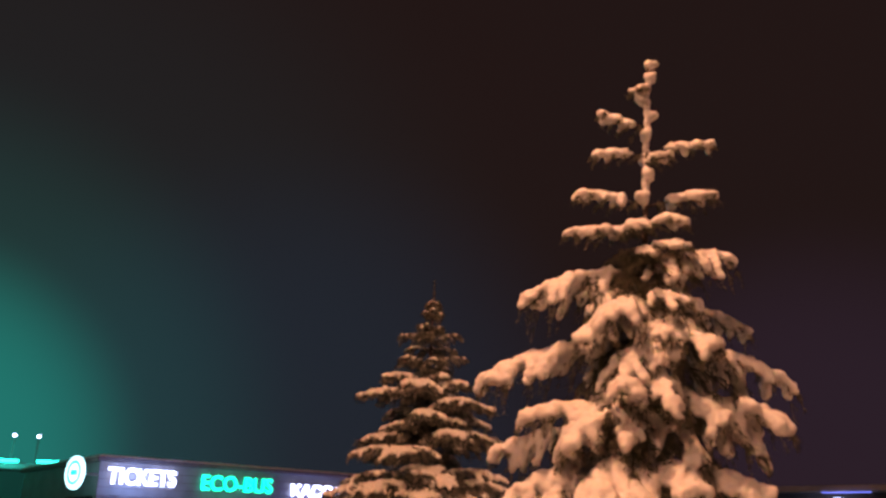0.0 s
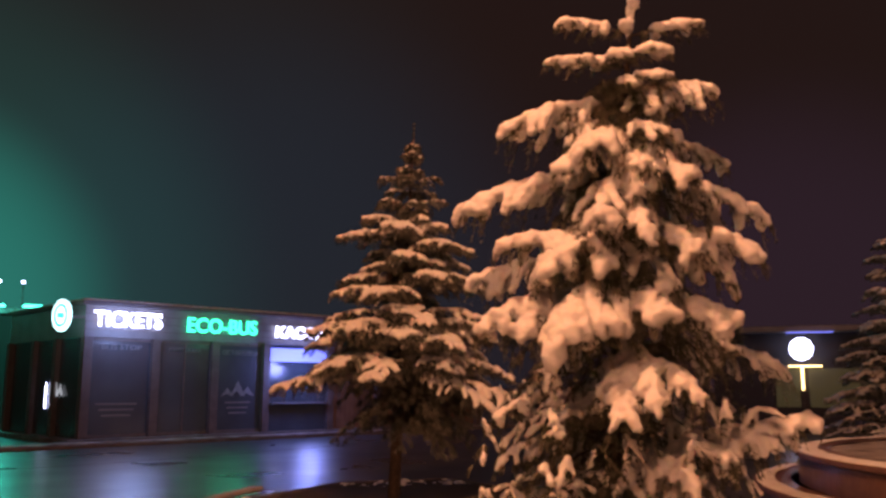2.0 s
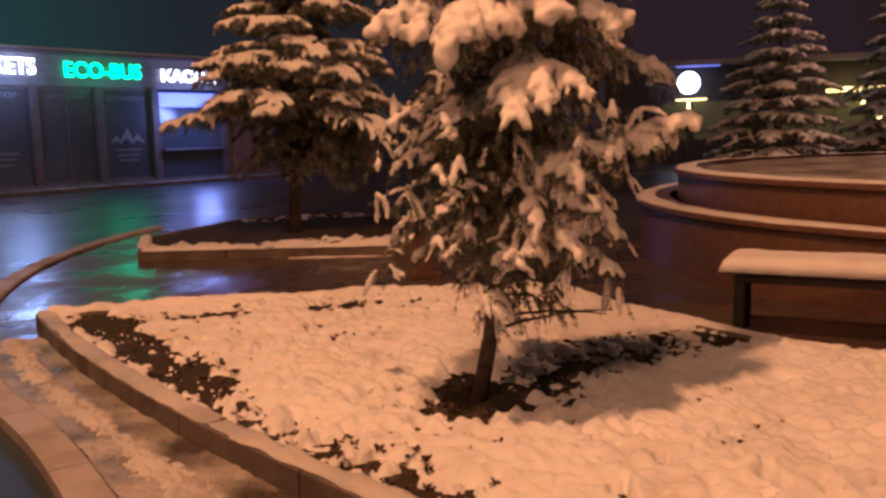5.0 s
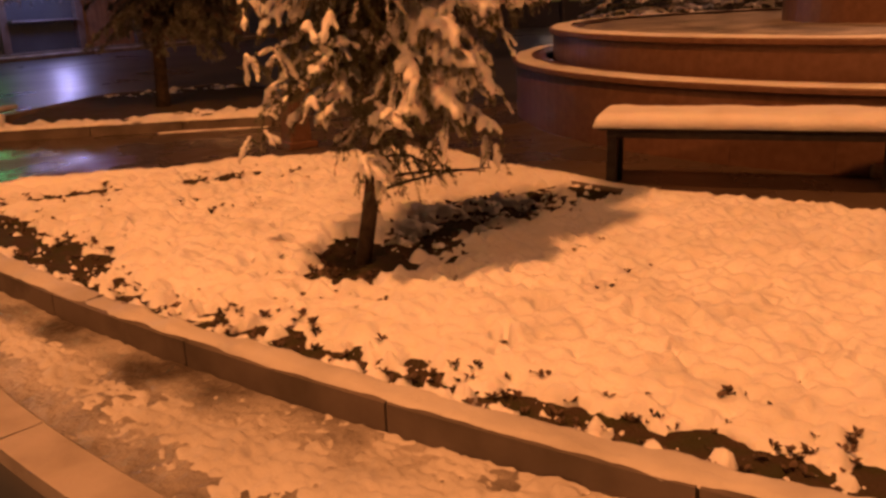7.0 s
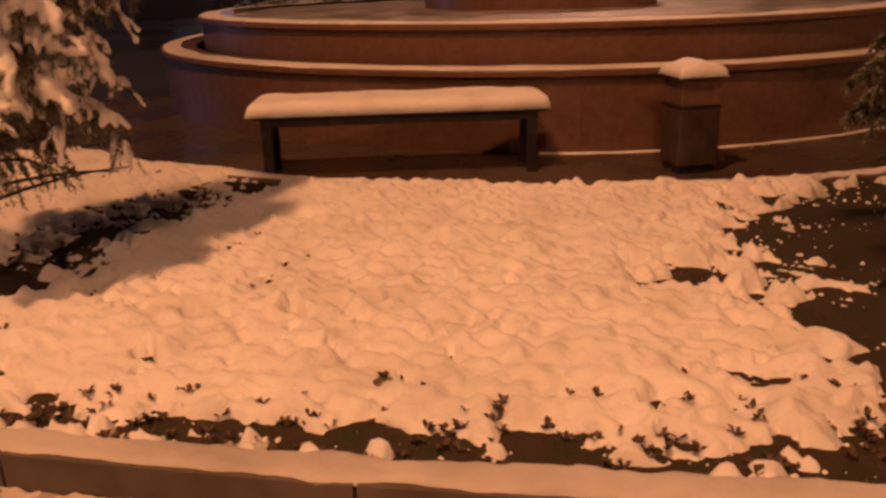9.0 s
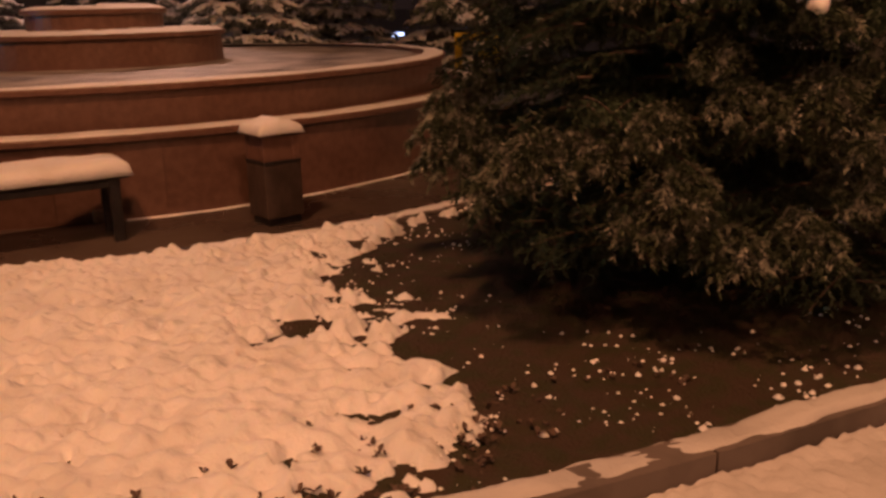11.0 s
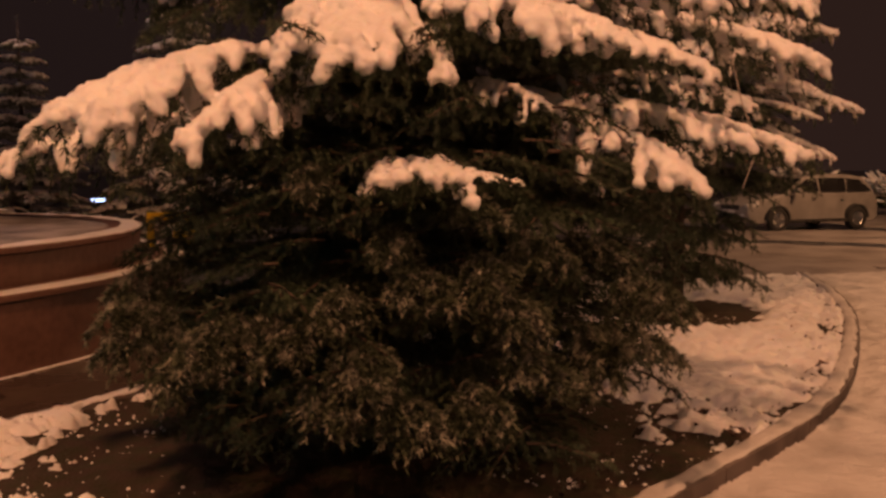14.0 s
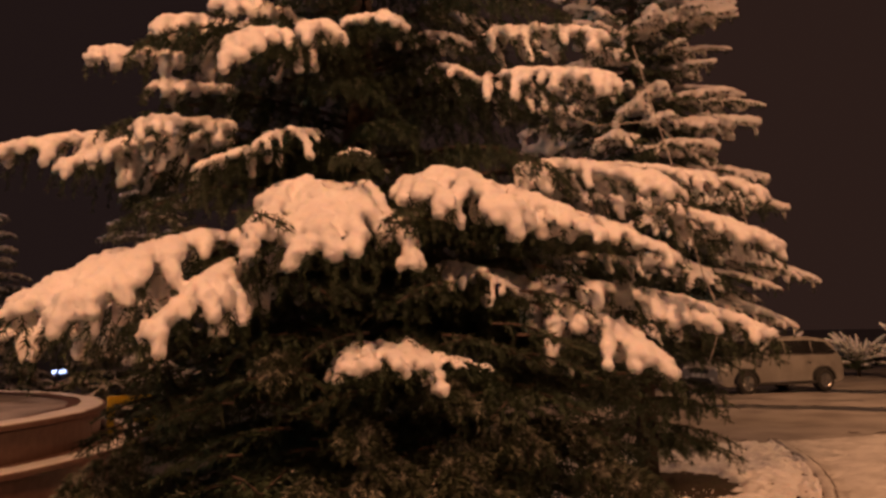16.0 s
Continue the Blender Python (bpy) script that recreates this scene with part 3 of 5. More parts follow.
    def snow_finger(self, pts, r, up=0.35, sides=8):
        """A fat round-ended finger of snow along a drooping twig."""
        rnd = self.rnd
        P = [Vector(p) for p in pts]
        verts, faces = [], []
        n = len(P)
        lift = Vector((0, 0, r * up))
        for i, p in enumerate(P):
            rr = r * rnd.uniform(0.82, 1.20) * (0.72 if i == 0 else 0.80 if i == n - 1 else 1.0)
            way = (P[min(i + 1, n - 1)] - P[max(i - 1, 0)]).normalized()
            a = way.cross(Vector((0, 0, 1)))
            a = a.normalized() if a.length > 1e-3 else Vector((1, 0, 0))
            b = a.cross(way)
            for j in range(sides):
                t = 2 * math.pi * j / sides
                verts.append(p + lift + (a * math.cos(t) + b * math.sin(t)) * rr)
        for i in range(n - 1):
            for j in range(sides):
                q = (j + 1) % sides
                faces.append((i * sides + j, i * sides + q, (i + 1) * sides + q, (i + 1) * sides + j))
        e0, e1 = len(verts), len(verts) + 1
        verts.append(P[0] + lift + (P[0] - P[1]).normalized() * r * 0.45)
        verts.append(P[-1] + lift + (P[-1] - P[-2]).normalized() * r * 0.70)
        for j in range(sides):
            q = (j + 1) % sides
            faces.append((e0, q, j))
            faces.append((e1, (n - 1) * sides + j, (n - 1) * sides + q))
        self.add(self.snow, (verts, faces))

    def bough(self, root, az, length, rise, arch, width, snow, from_=0.4, hang=1.25, gap=0.16, step=0.066):
        """A laden limb: an arching axis, side twigs that hang at their ends, and fat fingers of snow on them."""
        rnd = self.rnd
        u = Vector((math.cos(radians(az)), math.sin(radians(az)), 0))
        v = Vector((-u.y, u.x, 0))

        def at(s):
            return root + u * (length * s) + Vector((0, 0, length * (rise * s - arch * s ** 3)))

        n = 8
        self.add(self.wood, tube([at(i / n) for i in range(n + 1)], [0.003 + 0.010 * length * (1 - i / n) for i in range(n + 1)], 5, False))
        for i in range(2, n * 2):
            self.bristle(at(i / (2 * n)), at((i + 1) / (2 * n)))
        count = max(3, int(length * 0.82 / step))
        for i in range(count + 1):
            s = 0.16 + 0.82 * i / count
            for side in (-1, 1, 0) if i == count else (-1, 1):
                tl = max(0.05, width * (0.40 + 0.62 * math.sin(math.pi * s ** 0.9)) * rnd.uniform(0.65, 1.12))
                ang = radians(rnd.uniform(34, 80)) * side
                w = u * math.cos(ang) + v * math.sin(ang)
                o = at(s)
                fall = hang * rnd.uniform(0.55, 1.45)

                def tw(k, o=o, w=w, tl=tl, fall=fall):
                    return o + w * (tl * k) + Vector((0, 0, tl * (0.18 * k - fall * k * k)))

                for j in range(3):
                    self.bristle(tw(j / 3), tw((j + 1) / 3))
                self.bristle(tw(0.95), tw(1.0) + w * 0.01 - Vector((0, 0, min(0.05, 0.3 * width))))
                for k2 in (0.4, 0.75):
                    o2 = tw(k2)
                    for sd in (-1, 1):
                        w2 = (w + v * (sd * 0.8)).normalized()
                        self.bristle(o2, o2 + w2 * (tl * 0.30) - Vector((0, 0, 0.25 * tl + min(0.02, 0.1 * width))))
                if snow > 0.008 and s > from_ - 0.06 and rnd.random() > gap:
                    end = rnd.uniform(0.70, 1.0)
                    r = snow * rnd.uniform(0.58, 0.92)
                    self.snow_finger([tw(end * k / 4) for k in range(5)], r)
        if snow > 0.008:
            k = max(4, int(length * (1 - from_) / (snow * 1.1)))
            self.snow_finger([at(from_ + (0.99 - from_) * i / k) + v * (snow * rnd.uniform(-0.35, 0.35)) for i in range(k + 1)], snow * 0.80, 0.55)

    def build(self, name, m, label, needle_mat, trunk_pts, trunk_r, voxel=0.016, group="", rough=0.016):
        root = thing(name, m, label, "tree", group)
        part("trunk", join(tube(trunk_pts, trunk_r, 10), self.wood), M_BARK, root, "rough brown bark", smooth=True)
        v = self.needles
        part("crown", (v, [(i, i + 1, i + 2) for i in range(0, len(v), 3)]), needle_mat, root, "dark green needles")
        if self.snow[0]:
            sn = part("snow", self.snow, M_SNOW, root, "thick clinging snow on the branches", smooth=True)
            tagged(sn, kind="stuff")
            if voxel:
                md = sn.modifiers.new("melt", "REMESH")
                md.mode, md.voxel_size, md.use_smooth_shade = "VOXEL", voxel, True
                sm = sn.modifiers.new("soften", "SMOOTH")
                sm.factor, sm.iterations = 0.5, 1
                tex = bpy.data.textures.new("lumps", "CLOUDS")
                tex.noise_scale, tex.noise_depth = 0.045, 2
                dp = sn.modifiers.new("lumps", "DISPLACE")
                dp.texture, dp.strength, dp.mid_level, dp.texture_coords = tex, rough, 0.5, "LOCAL"
        return root


def lean_axis(dx, dy, h, bow=0.0):
    """The trunk line of a tree that leans by dx, dy over its height h."""
    def f(z):
        k = z / h
        return Vector((dx * k + bow * 12.2 * k * (1 - k) ** 4, dy * k, z))
    return f


# -- the near spruce by the cross path
H1 = 4.02
ax1 = lean_axis(0.34, -0.06, H1, 0.05)
T = Spruce(11, 0.026, 0.006, 200, 1.45, 0.86, 0.92)
def limb(tree, z, az, length, rise, arch, width, snow):
    """A laden limb of one of the two near spruces, from its trunk at height z."""
    low = tree is T and z < 1.6          # the low limbs carry smaller knobs
    snow, width = (snow * 0.80, width * 0.88) if low else (snow, width)
    tree.bough((ax1 if tree is T else axc)(z), az, length, rise, arch, width, snow, 0.30 if tree is T else 0.60 if length > 1.1 else 0.45,
               (1.25 if snow > 0.02 else 0.7) if width > 0.11 else 0.6, 0.14 if tree is T else 0.30, 0.048 if low else 0.060 if tree is T else 0.078)


limb(T, 3.88, 190, 0.06, -0.27, 0.07, 0.05, 0.026)
limb(T, 3.63, 182, 0.21, 0.36, -0.07, 0.07, 0.028)
limb(T, 3.51, 2, 0.32, 0.19, 0.03, 0.06, 0.028)
limb(T, 3.49, 180, 0.24, 0.07, 0.07, 0.06, 0.030)
limb(T, 3.44, 290, 0.16, 0.00, 0.13, 0.06, 0.028)
limb(T, 3.22, 178, 0.32, 0.25, 0.07, 0.10, 0.030)
limb(T, 3.21, 355, 0.33, 0.23, 0.08, 0.10, 0.031)
limb(T, 3.05, 200, 0.41, -0.03, 0.07, 0.10, 0.031)
limb(T, 3.08, 242, 0.23, -0.06, 0.20, 0.10, 0.033)
limb(T, 3.10, 295, 0.25, -0.04, 0.20, 0.10, 0.031)
limb(T, 2.96, 295, 0.29, -0.01, 0.20, 0.10, 0.030)
limb(T, 2.93, 259, 0.25, -0.04, 0.20, 0.10, 0.030)
limb(T, 2.88, 345, 0.38, 0.25, 0.20, 0.16, 0.036)
limb(T, 2.85, 188, 0.58, -0.06, 0.20, 0.17, 0.037)
limb(T, 2.69, 235, 0.43, -0.11, 0.29, 0.17, 0.038)
limb(T, 2.62, 219, 0.45, -0.08, 0.26, 0.13, 0.034)
limb(T, 2.67, 20, 0.58, 0.11, 0.20, 0.13, 0.030)
limb(T, 2.48, 299, 0.41, 0.11, 0.26, 0.16, 0.036)
limb(T, 2.53, 271, 0.39, 0.05, 0.26, 0.13, 0.034)
limb(T, 2.48, 184, 0.75, -0.02, 0.20, 0.18, 0.040)
limb(T, 2.43, 247, 0.50, -0.08, 0.36, 0.17, 0.042)
limb(T, 2.31, 270, 0.49, -0.05, 0.33, 0.15, 0.040)
limb(T, 2.46, 8, 0.70, 0.03, 0.23, 0.18, 0.037)
limb(T, 2.15, 205, 0.64, 0.10, 0.16, 0.13, 0.034)
limb(T, 2.19, 224, 0.56, -0.06, 0.29, 0.20, 0.043)
limb(T, 2.14, 247, 0.48, -0.02, 0.29, 0.14, 0.036)
limb(T, 2.20, 335, 0.58, 0.05, 0.23, 0.20, 0.041)
limb(T, 2.19, 307, 0.45, 0.04, 0.26, 0.17, 0.038)
limb(T, 2.06, 168, 0.68, 0.12, 0.20, 0.16, 0.034)
limb(T, 1.94, 236, 0.66, -0.04, 0.36, 0.20, 0.050)
limb(T, 1.91, 205, 0.72, 0.01, 0.23, 0.18, 0.038)
limb(T, 1.91, 252, 0.53, 0.01, 0.29, 0.17, 0.040)
limb(T, 1.91, 211, 0.60, -0.01, 0.29, 0.16, 0.040)
limb(T, 1.87, 325, 0.51, 0.10, 0.26, 0.20, 0.041)
limb(T, 1.87, 279, 0.53, 0.18, 0.33, 0.17, 0.039)
limb(T, 1.68, 12, 0.87, 0.08, 0.20, 0.17, 0.032)
limb(T, 1.57, 286, 0.64, 0.17, 0.33, 0.14, 0.033)
limb(T, 1.63, 260, 0.60, -0.11, 0.33, 0.17, 0.036)
limb(T, 1.61, 271, 0.62, 0.04, 0.33, 0.13, 0.030)
limb(T, 1.47, 192, 0.56, 0.05, 0.23, 0.16, 0.032)
limb(T, 1.14, 348, 0.87, 0.27, 0.01, 0.15, 0.040)
limb(T, 1.17, 338, 0.68, 0.21, 0.07, 0.15, 0.036)
limb(T, 1.30, 195, 0.54, 0.01, 0.23, 0.17, 0.026)
limb(T, 1.44, 231, 0.58, 0.05, 0.29, 0.16, 0.024)
limb(T, 1.16, 286, 0.60, 0.23, 0.26, 0.15, 0.034)
limb(T, 1.18, 306, 0.60, 0.26, 0.20, 0.15, 0.034)
limb(T, 1.10, 295, 0.60, 0.09, 0.26, 0.15, 0.034)
limb(T, 1.08, 273, 0.60, 0.06, 0.29, 0.15, 0.032)
limb(T, 1.00, 308, 0.60, 0.09, 0.26, 0.14, 0.032)
limb(T, 0.81, 321, 0.58, 0.09, 0.29, 0.15, 0.026)
limb(T, 0.96, 288, 0.60, 0.03, 0.29, 0.15, 0.030)
limb(T, 0.97, 272, 0.58, 0.02, 0.29, 0.14, 0.028)
limb(T, 1.12, 232, 0.58, 0.05, 0.29, 0.15, 0.018)
limb(T, 1.20, 200, 0.46, -0.00, 0.26, 0.16, 0.020)
limb(T, 1.20, 345, 0.72, 0.24, 0.10, 0.14, 0.034)
limb(T, 0.90, 257, 0.49, -0.03, 0.26, 0.14, 0.016)
limb(T, 1.01, 205, 0.51, -0.07, 0.23, 0.15, 0.012)
# bare and dusted inner limbs, and the shaggy lower half
for i in range(130):
    z = 0.52 + 2.5 * (i / 130) ** 0.95
    if z < 0.85 and 110 < (i * 137.5) % 360 < 260:
        continue
    ln = (0.54 if z > 1.0 else 0.46) * (1.0 if z < 2.0 else 1 - 0.55 * (z - 2.0)) * T.rnd.uniform(0.6, 1.0)
    T.bough(ax1(z), i * 137.5 + T.rnd.uniform(-20, 20), ln, 0.2, 0.5, 0.15,
            T.rnd.uniform(0.016, 0.026) if z < 1.6 and T.rnd.random() < 0.6 else T.rnd.uniform(0.026, 0.036) if z > 1.6 and T.rnd.random() < 0.6 else 0.0,
            0.45, 1.1, 0.3, 0.06)
for i in range(70):
    a, z = T.rnd.uniform(0, 360), T.rnd.uniform(0.62, 1.6)
    r = T.rnd.uniform(0.35, 0.62)
    o = ax1(z) + Vector((math.cos(radians(a)) * r, math.sin(radians(a)) * r, 0))
    for k in range(4):
        e = o + Vector((T.rnd.uniform(-0.10, 0.10), T.rnd.uniform(-0.10, 0.10), -T.rnd.uniform(0.02, 0.16)))
        T.bristle(o, e)
        if T.rnd.random() < 0.5:
            T.snow_finger([o, o.lerp(e, 0.35), o.lerp(e, 0.7), e], T.rnd.uniform(0.010, 0.018))
# two bare low twigs
for z, az, ln in ((0.42, 350, 0.55), (0.36, 20, 0.75)):
    T.add(T.wood, tube([ax1(z) + Vector((math.cos(radians(az)) * ln * k / 4, math.sin(radians(az)) * ln * k / 4, 0.02 * k * (1.5 - k / 3))) for k in range(5)],
                       [0.010, 0.008, 0.006, 0.005, 0.003], 5, False))
# the leading shoot with its knobs of snow
T.snow_finger([ax1(3.10), ax1(3.3), ax1(3.5), ax1(3.7), ax1(3.85), ax1(3.97)], 0.017, 0.0)
for z, az, r in ((4.02, 20, 0.032), (3.93, 300, 0.030), (3.80, 190, 0.034), (3.70, 330, 0.032), (3.58, 250, 0.036), (3.47, 100, 0.032), (3.36, 290, 0.038), (3.24, 230, 0.038)):
    o = ax1(z)
    e = o + Vector((math.cos(radians(az)) * 0.05, math.sin(radians(az)) * 0.05, 0.015))
    T.snow_finger([o, o.lerp(e, 0.5), e], r, 0.2)
T.build("spruce", pose(*TREE_1, 0.10), "young spruce heavy with orange-lit snow in the bed", M_NEEDLE_FROST,
        [ax1(H1 * i / 12) for i in range(13)], [0.037 * (1 - i / 12.6) + 0.004 for i in range(13)], 0.012, rough=0.034)


def spruce(seed, h, radius, bare, whorls, per, snow, taper=0.85, nl=0.034, nw=0.009, per_m=80, fine=0.6, droop=0.40, hang=0.3, low_snow=1.0, rise=0.22, lean=(0.0, 0.0), drip=0.0, waist=1.0):
    """A whole spruce of even build. Returns it and its trunk line."""
    S = Spruce(seed, nl, nw, per_m, fine)
    ax = lean_axis(lean[0], lean[1], h)
    for i in range(whorls):
        k = (i + 0.5) / whorls
        z = bare + (h - bare) * (k ** 0.92)
        ln = radius * (1 - (z - bare) / (h - bare)) ** taper + 0.10
        ln *= waist + (1 - waist) * smooth(0.6, 2.2, z)
        n = per if k < 0.8 else max(4, per - 3)
        off = S.rnd.uniform(0, 360)
        for j in range(n):
            az = off + 360 * j / n + S.rnd.uniform(-14, 14)
            zz = z + S.rnd.uniform(-0.4, 0.4) * (h - bare) / whorls
            sn = snow * (low_snow + (1 - low_snow) * k) * S.rnd.uniform(0.6, 1.2) * (1.0 if z > 1.5 or waist > 0.9 else 0.15)
            S.branch(ax(min(h - 0.05, zz)), az, ln * S.rnd.uniform(0.78, 1.12), rise + 0.35 * k * k, droop * (1 - 0.6 * k), 0.38, sn, 0.35, hang * (1 - 0.5 * k), 1.0, drip * (1 - k))
    tip = [ax(h - 0.25), ax(h - 0.05), ax(h + 0.12), ax(h + 0.26)]
    S.bristle(tip[0], tip[-1])
    S.lump(tip, 0.030, 0.018, 1.0, up=0.0)
    return S, ax


# -- the taller spruce in the bed behind the cross path
axb = lean_axis(0.22, 0.0, 4.88)
B = Spruce(21, 0.050, 0.014, 120)
for z, reach, n, tilt in ((1.78, 1.42, 11, -0.12), (2.08, 1.25, 9, -0.04), (2.36, 1.22, 10, -0.04), (2.80, 1.12, 10, 0.00), (3.02, 0.80, 7, 0.02),
                          (3.40, 0.86, 9, 0.02), (3.62, 0.55, 6, 0.10), (3.92, 0.46, 6, 0.15), (4.22, 0.45, 6, 0.15), (4.42, 0.17, 5, 0.5), (4.62, 0.12, 4, 0.9), (4.78, 0.08, 4, 1.1)):
    off = B.rnd.uniform(0, 360)
    for j in range(n + 3 if reach > 0.5 else n):
        ln = reach * B.rnd.uniform(0.68, 1.10)
        az = off + 360 * j / (n + 3 if reach > 0.5 else n) + B.rnd.uniform(-16, 16)
        zz = z + B.rnd.uniform(-0.15, 0.15) * min(1.0, reach)
        B.bough(axb(zz), az, ln, tilt + B.rnd.uniform(0.18, 0.30), 0.25, 0.09 + 0.26 * reach * B.rnd.uniform(0.7, 1.2),
                (0.024 if reach < 0.5 else 0.050) * B.rnd.uniform(0.75, 1.15), 0.28, 0.5, 0.25, 0.085)
B.bough(axb(1.62), 186, 1.62, 0.06, 0.14, 0.34, 0.052, 0.32, 0.8, 0.15, 0.085)
B.bough(axb(1.66), 345, 1.62, -0.05, 0.22, 0.34, 0.052, 0.32, 0.8, 0.15, 0.085)
B.bough(axb(1.70), 318, 1.55, -0.10, 0.22, 0.34, 0.052, 0.32, 0.8, 0.15, 0.085)
for i in range(46):      # bare hanging limbs under the lowest tier
    z = 1.05 + 0.75 * i / 46
    B.bough(axb(z), (300 + 100 * B.rnd.random()) if i % 2 else 137.5 * i, B.rnd.uniform(0.5, 1.0), -0.1, 0.35, 0.2, 0.0, 0.5, 0.7, 0.3, 0.11)
for i in range(40):
    z = 1.7 + 2.4 * i / 40
    B.bough(axb(z), 137.5 * i, 0.75 * (1 - (z - 1.5) / 3.6) * B.rnd.uniform(0.7, 1.1), 0.1, 0.2, 0.2, 0.0, 0.5, 0.5, 0.3, 0.11)
B.snow_finger([axb(4.5), axb(4.7), axb(4.85), axb(4.95)], 0.016, 0.0)
B.bristle(axb(4.62), axb(5.20))
B.bristle(axb(4.62), axb(5.16))
B.build("spruce", pose(-0.42, 11.6, 0.08), "slender blue spruce powdered with snow behind the cross path", M_NEEDLE_BLUE,
        [axb(5.05 * i / 8) for i in range(9)], [0.085 * (1 - i / 8.2) + 0.006 for i in range(9)], 0.020, rough=0.036)

# -- the great spruce over the bare patch
HC = 7.0
axc = lean_axis(0.05, 0.0, HC)
C = Spruce(31, 0.036, 0.008, 170)
limb(C, 1.84, 147, 1.91, 0.19, 0.30, 0.30, 0.055)
limb(C, 1.89, 154, 1.83, 0.20, 0.33, 0.28, 0.056)
limb(C, 1.92, 163, 1.71, 0.06, 0.27, 0.18, 0.048)
limb(C, 1.92, 161, 1.25, 0.02, 0.29, 0.17, 0.046)
limb(C, 1.77, 128, 1.86, -0.00, 0.13, 0.25, 0.040)
limb(C, 2.23, 180, 1.32, 0.12, 0.39, 0.30, 0.058)
limb(C, 2.28, 169, 1.30, 0.08, 0.36, 0.20, 0.050)
limb(C, 2.23, 188, 1.34, 0.11, 0.38, 0.22, 0.052)
limb(C, 2.20, 199, 1.20, -0.02, 0.26, 0.14, 0.040)
limb(C, 2.23, 206, 1.20, 0.13, 0.23, 0.22, 0.044)
limb(C, 2.28, 216, 1.34, 0.13, 0.29, 0.26, 0.052)
limb(C, 2.24, 228, 1.36, 0.10, 0.29, 0.20, 0.048)
limb(C, 2.27, 228, 1.61, 0.05, 0.26, 0.14, 0.038)
limb(C, 2.20, 240, 1.77, 0.04, 0.23, 0.15, 0.036)
limb(C, 2.29, 240, 1.78, 0.13, 0.20, 0.22, 0.046)
limb(C, 2.22, 255, 2.14, 0.07, 0.20, 0.22, 0.045)
limb(C, 2.35, 262, 2.12, 0.11, 0.16, 0.18, 0.036)
limb(C, 1.79, 236, 1.76, 0.05, 0.29, 0.26, 0.056)
limb(C, 1.79, 249, 1.45, 0.05, 0.27, 0.20, 0.050)
limb(C, 1.83, 232, 1.32, 0.11, 0.23, 0.22, 0.036)
limb(C, 1.85, 218, 1.28, 0.12, 0.20, 0.18, 0.024)
limb(C, 1.78, 256, 2.12, 0.07, 0.20, 0.20, 0.042)
limb(C, 1.78, 245, 1.85, 0.09, 0.20, 0.20, 0.042)
limb(C, 1.86, 250, 1.70, 0.12, 0.13, 0.15, 0.026)
limb(C, 1.47, 194, 1.46, 0.07, 0.09, 0.15, 0.034)
limb(C, 1.47, 201, 1.46, 0.13, 0.22, 0.10, 0.036)
limb(C, 1.47, 187, 1.44, 0.06, 0.08, 0.13, 0.028)
limb(C, 1.48, 190, 1.46, 0.06, 0.08, 0.12, 0.030)
limb(C, 1.47, 198, 1.46, 0.06, 0.09, 0.11, 0.032)
limb(C, 1.45, 209, 1.42, 0.05, 0.07, 0.11, 0.016)
limb(C, 1.46, 205, 1.44, 0.05, 0.07, 0.10, 0.018)
limb(C, 2.55, 112, 1.78, 0.08, 0.12, 0.22, 0.040)
limb(C, 2.49, 124, 1.51, 0.05, 0.14, 0.20, 0.038)
limb(C, 2.52, 130, 1.35, 0.07, 0.14, 0.18, 0.036)
limb(C, 2.53, 138, 1.30, 0.11, 0.13, 0.16, 0.036)
limb(C, 2.54, 164, 1.00, 0.09, 0.20, 0.16, 0.026)
limb(C, 2.47, 153, 1.20, 0.04, 0.20, 0.15, 0.028)
limb(C, 2.43, 186, 1.00, 0.05, 0.13, 0.18, 0.016)
limb(C, 2.75, 128, 1.14, 0.10, 0.08, 0.15, 0.034)
limb(C, 2.90, 122, 1.39, 0.09, 0.07, 0.14, 0.040)
limb(C, 3.07, 132, 1.13, 0.11, 0.13, 0.22, 0.046)
limb(C, 2.98, 160, 1.12, 0.10, 0.23, 0.24, 0.046)
limb(C, 3.02, 176, 1.00, 0.11, 0.23, 0.20, 0.044)
limb(C, 3.10, 150, 0.98, 0.13, 0.13, 0.22, 0.046)
limb(C, 2.92, 228, 0.85, 0.08, 0.20, 0.12, 0.026)
limb(C, 3.11, 230, 0.80, 0.07, 0.20, 0.12, 0.026)
limb(C, 2.78, 235, 1.56, 0.09, 0.16, 0.17, 0.036)
limb(C, 3.04, 240, 1.44, 0.09, 0.16, 0.18, 0.034)
limb(C, 2.96, 266, 1.02, 0.06, 0.20, 0.20, 0.022)
FROST = Spruce(37, 0.034, 0.010, 210, 1.1, 0.9, 0.9)      # outer sprays of the low skirt, thinly dusted with snow
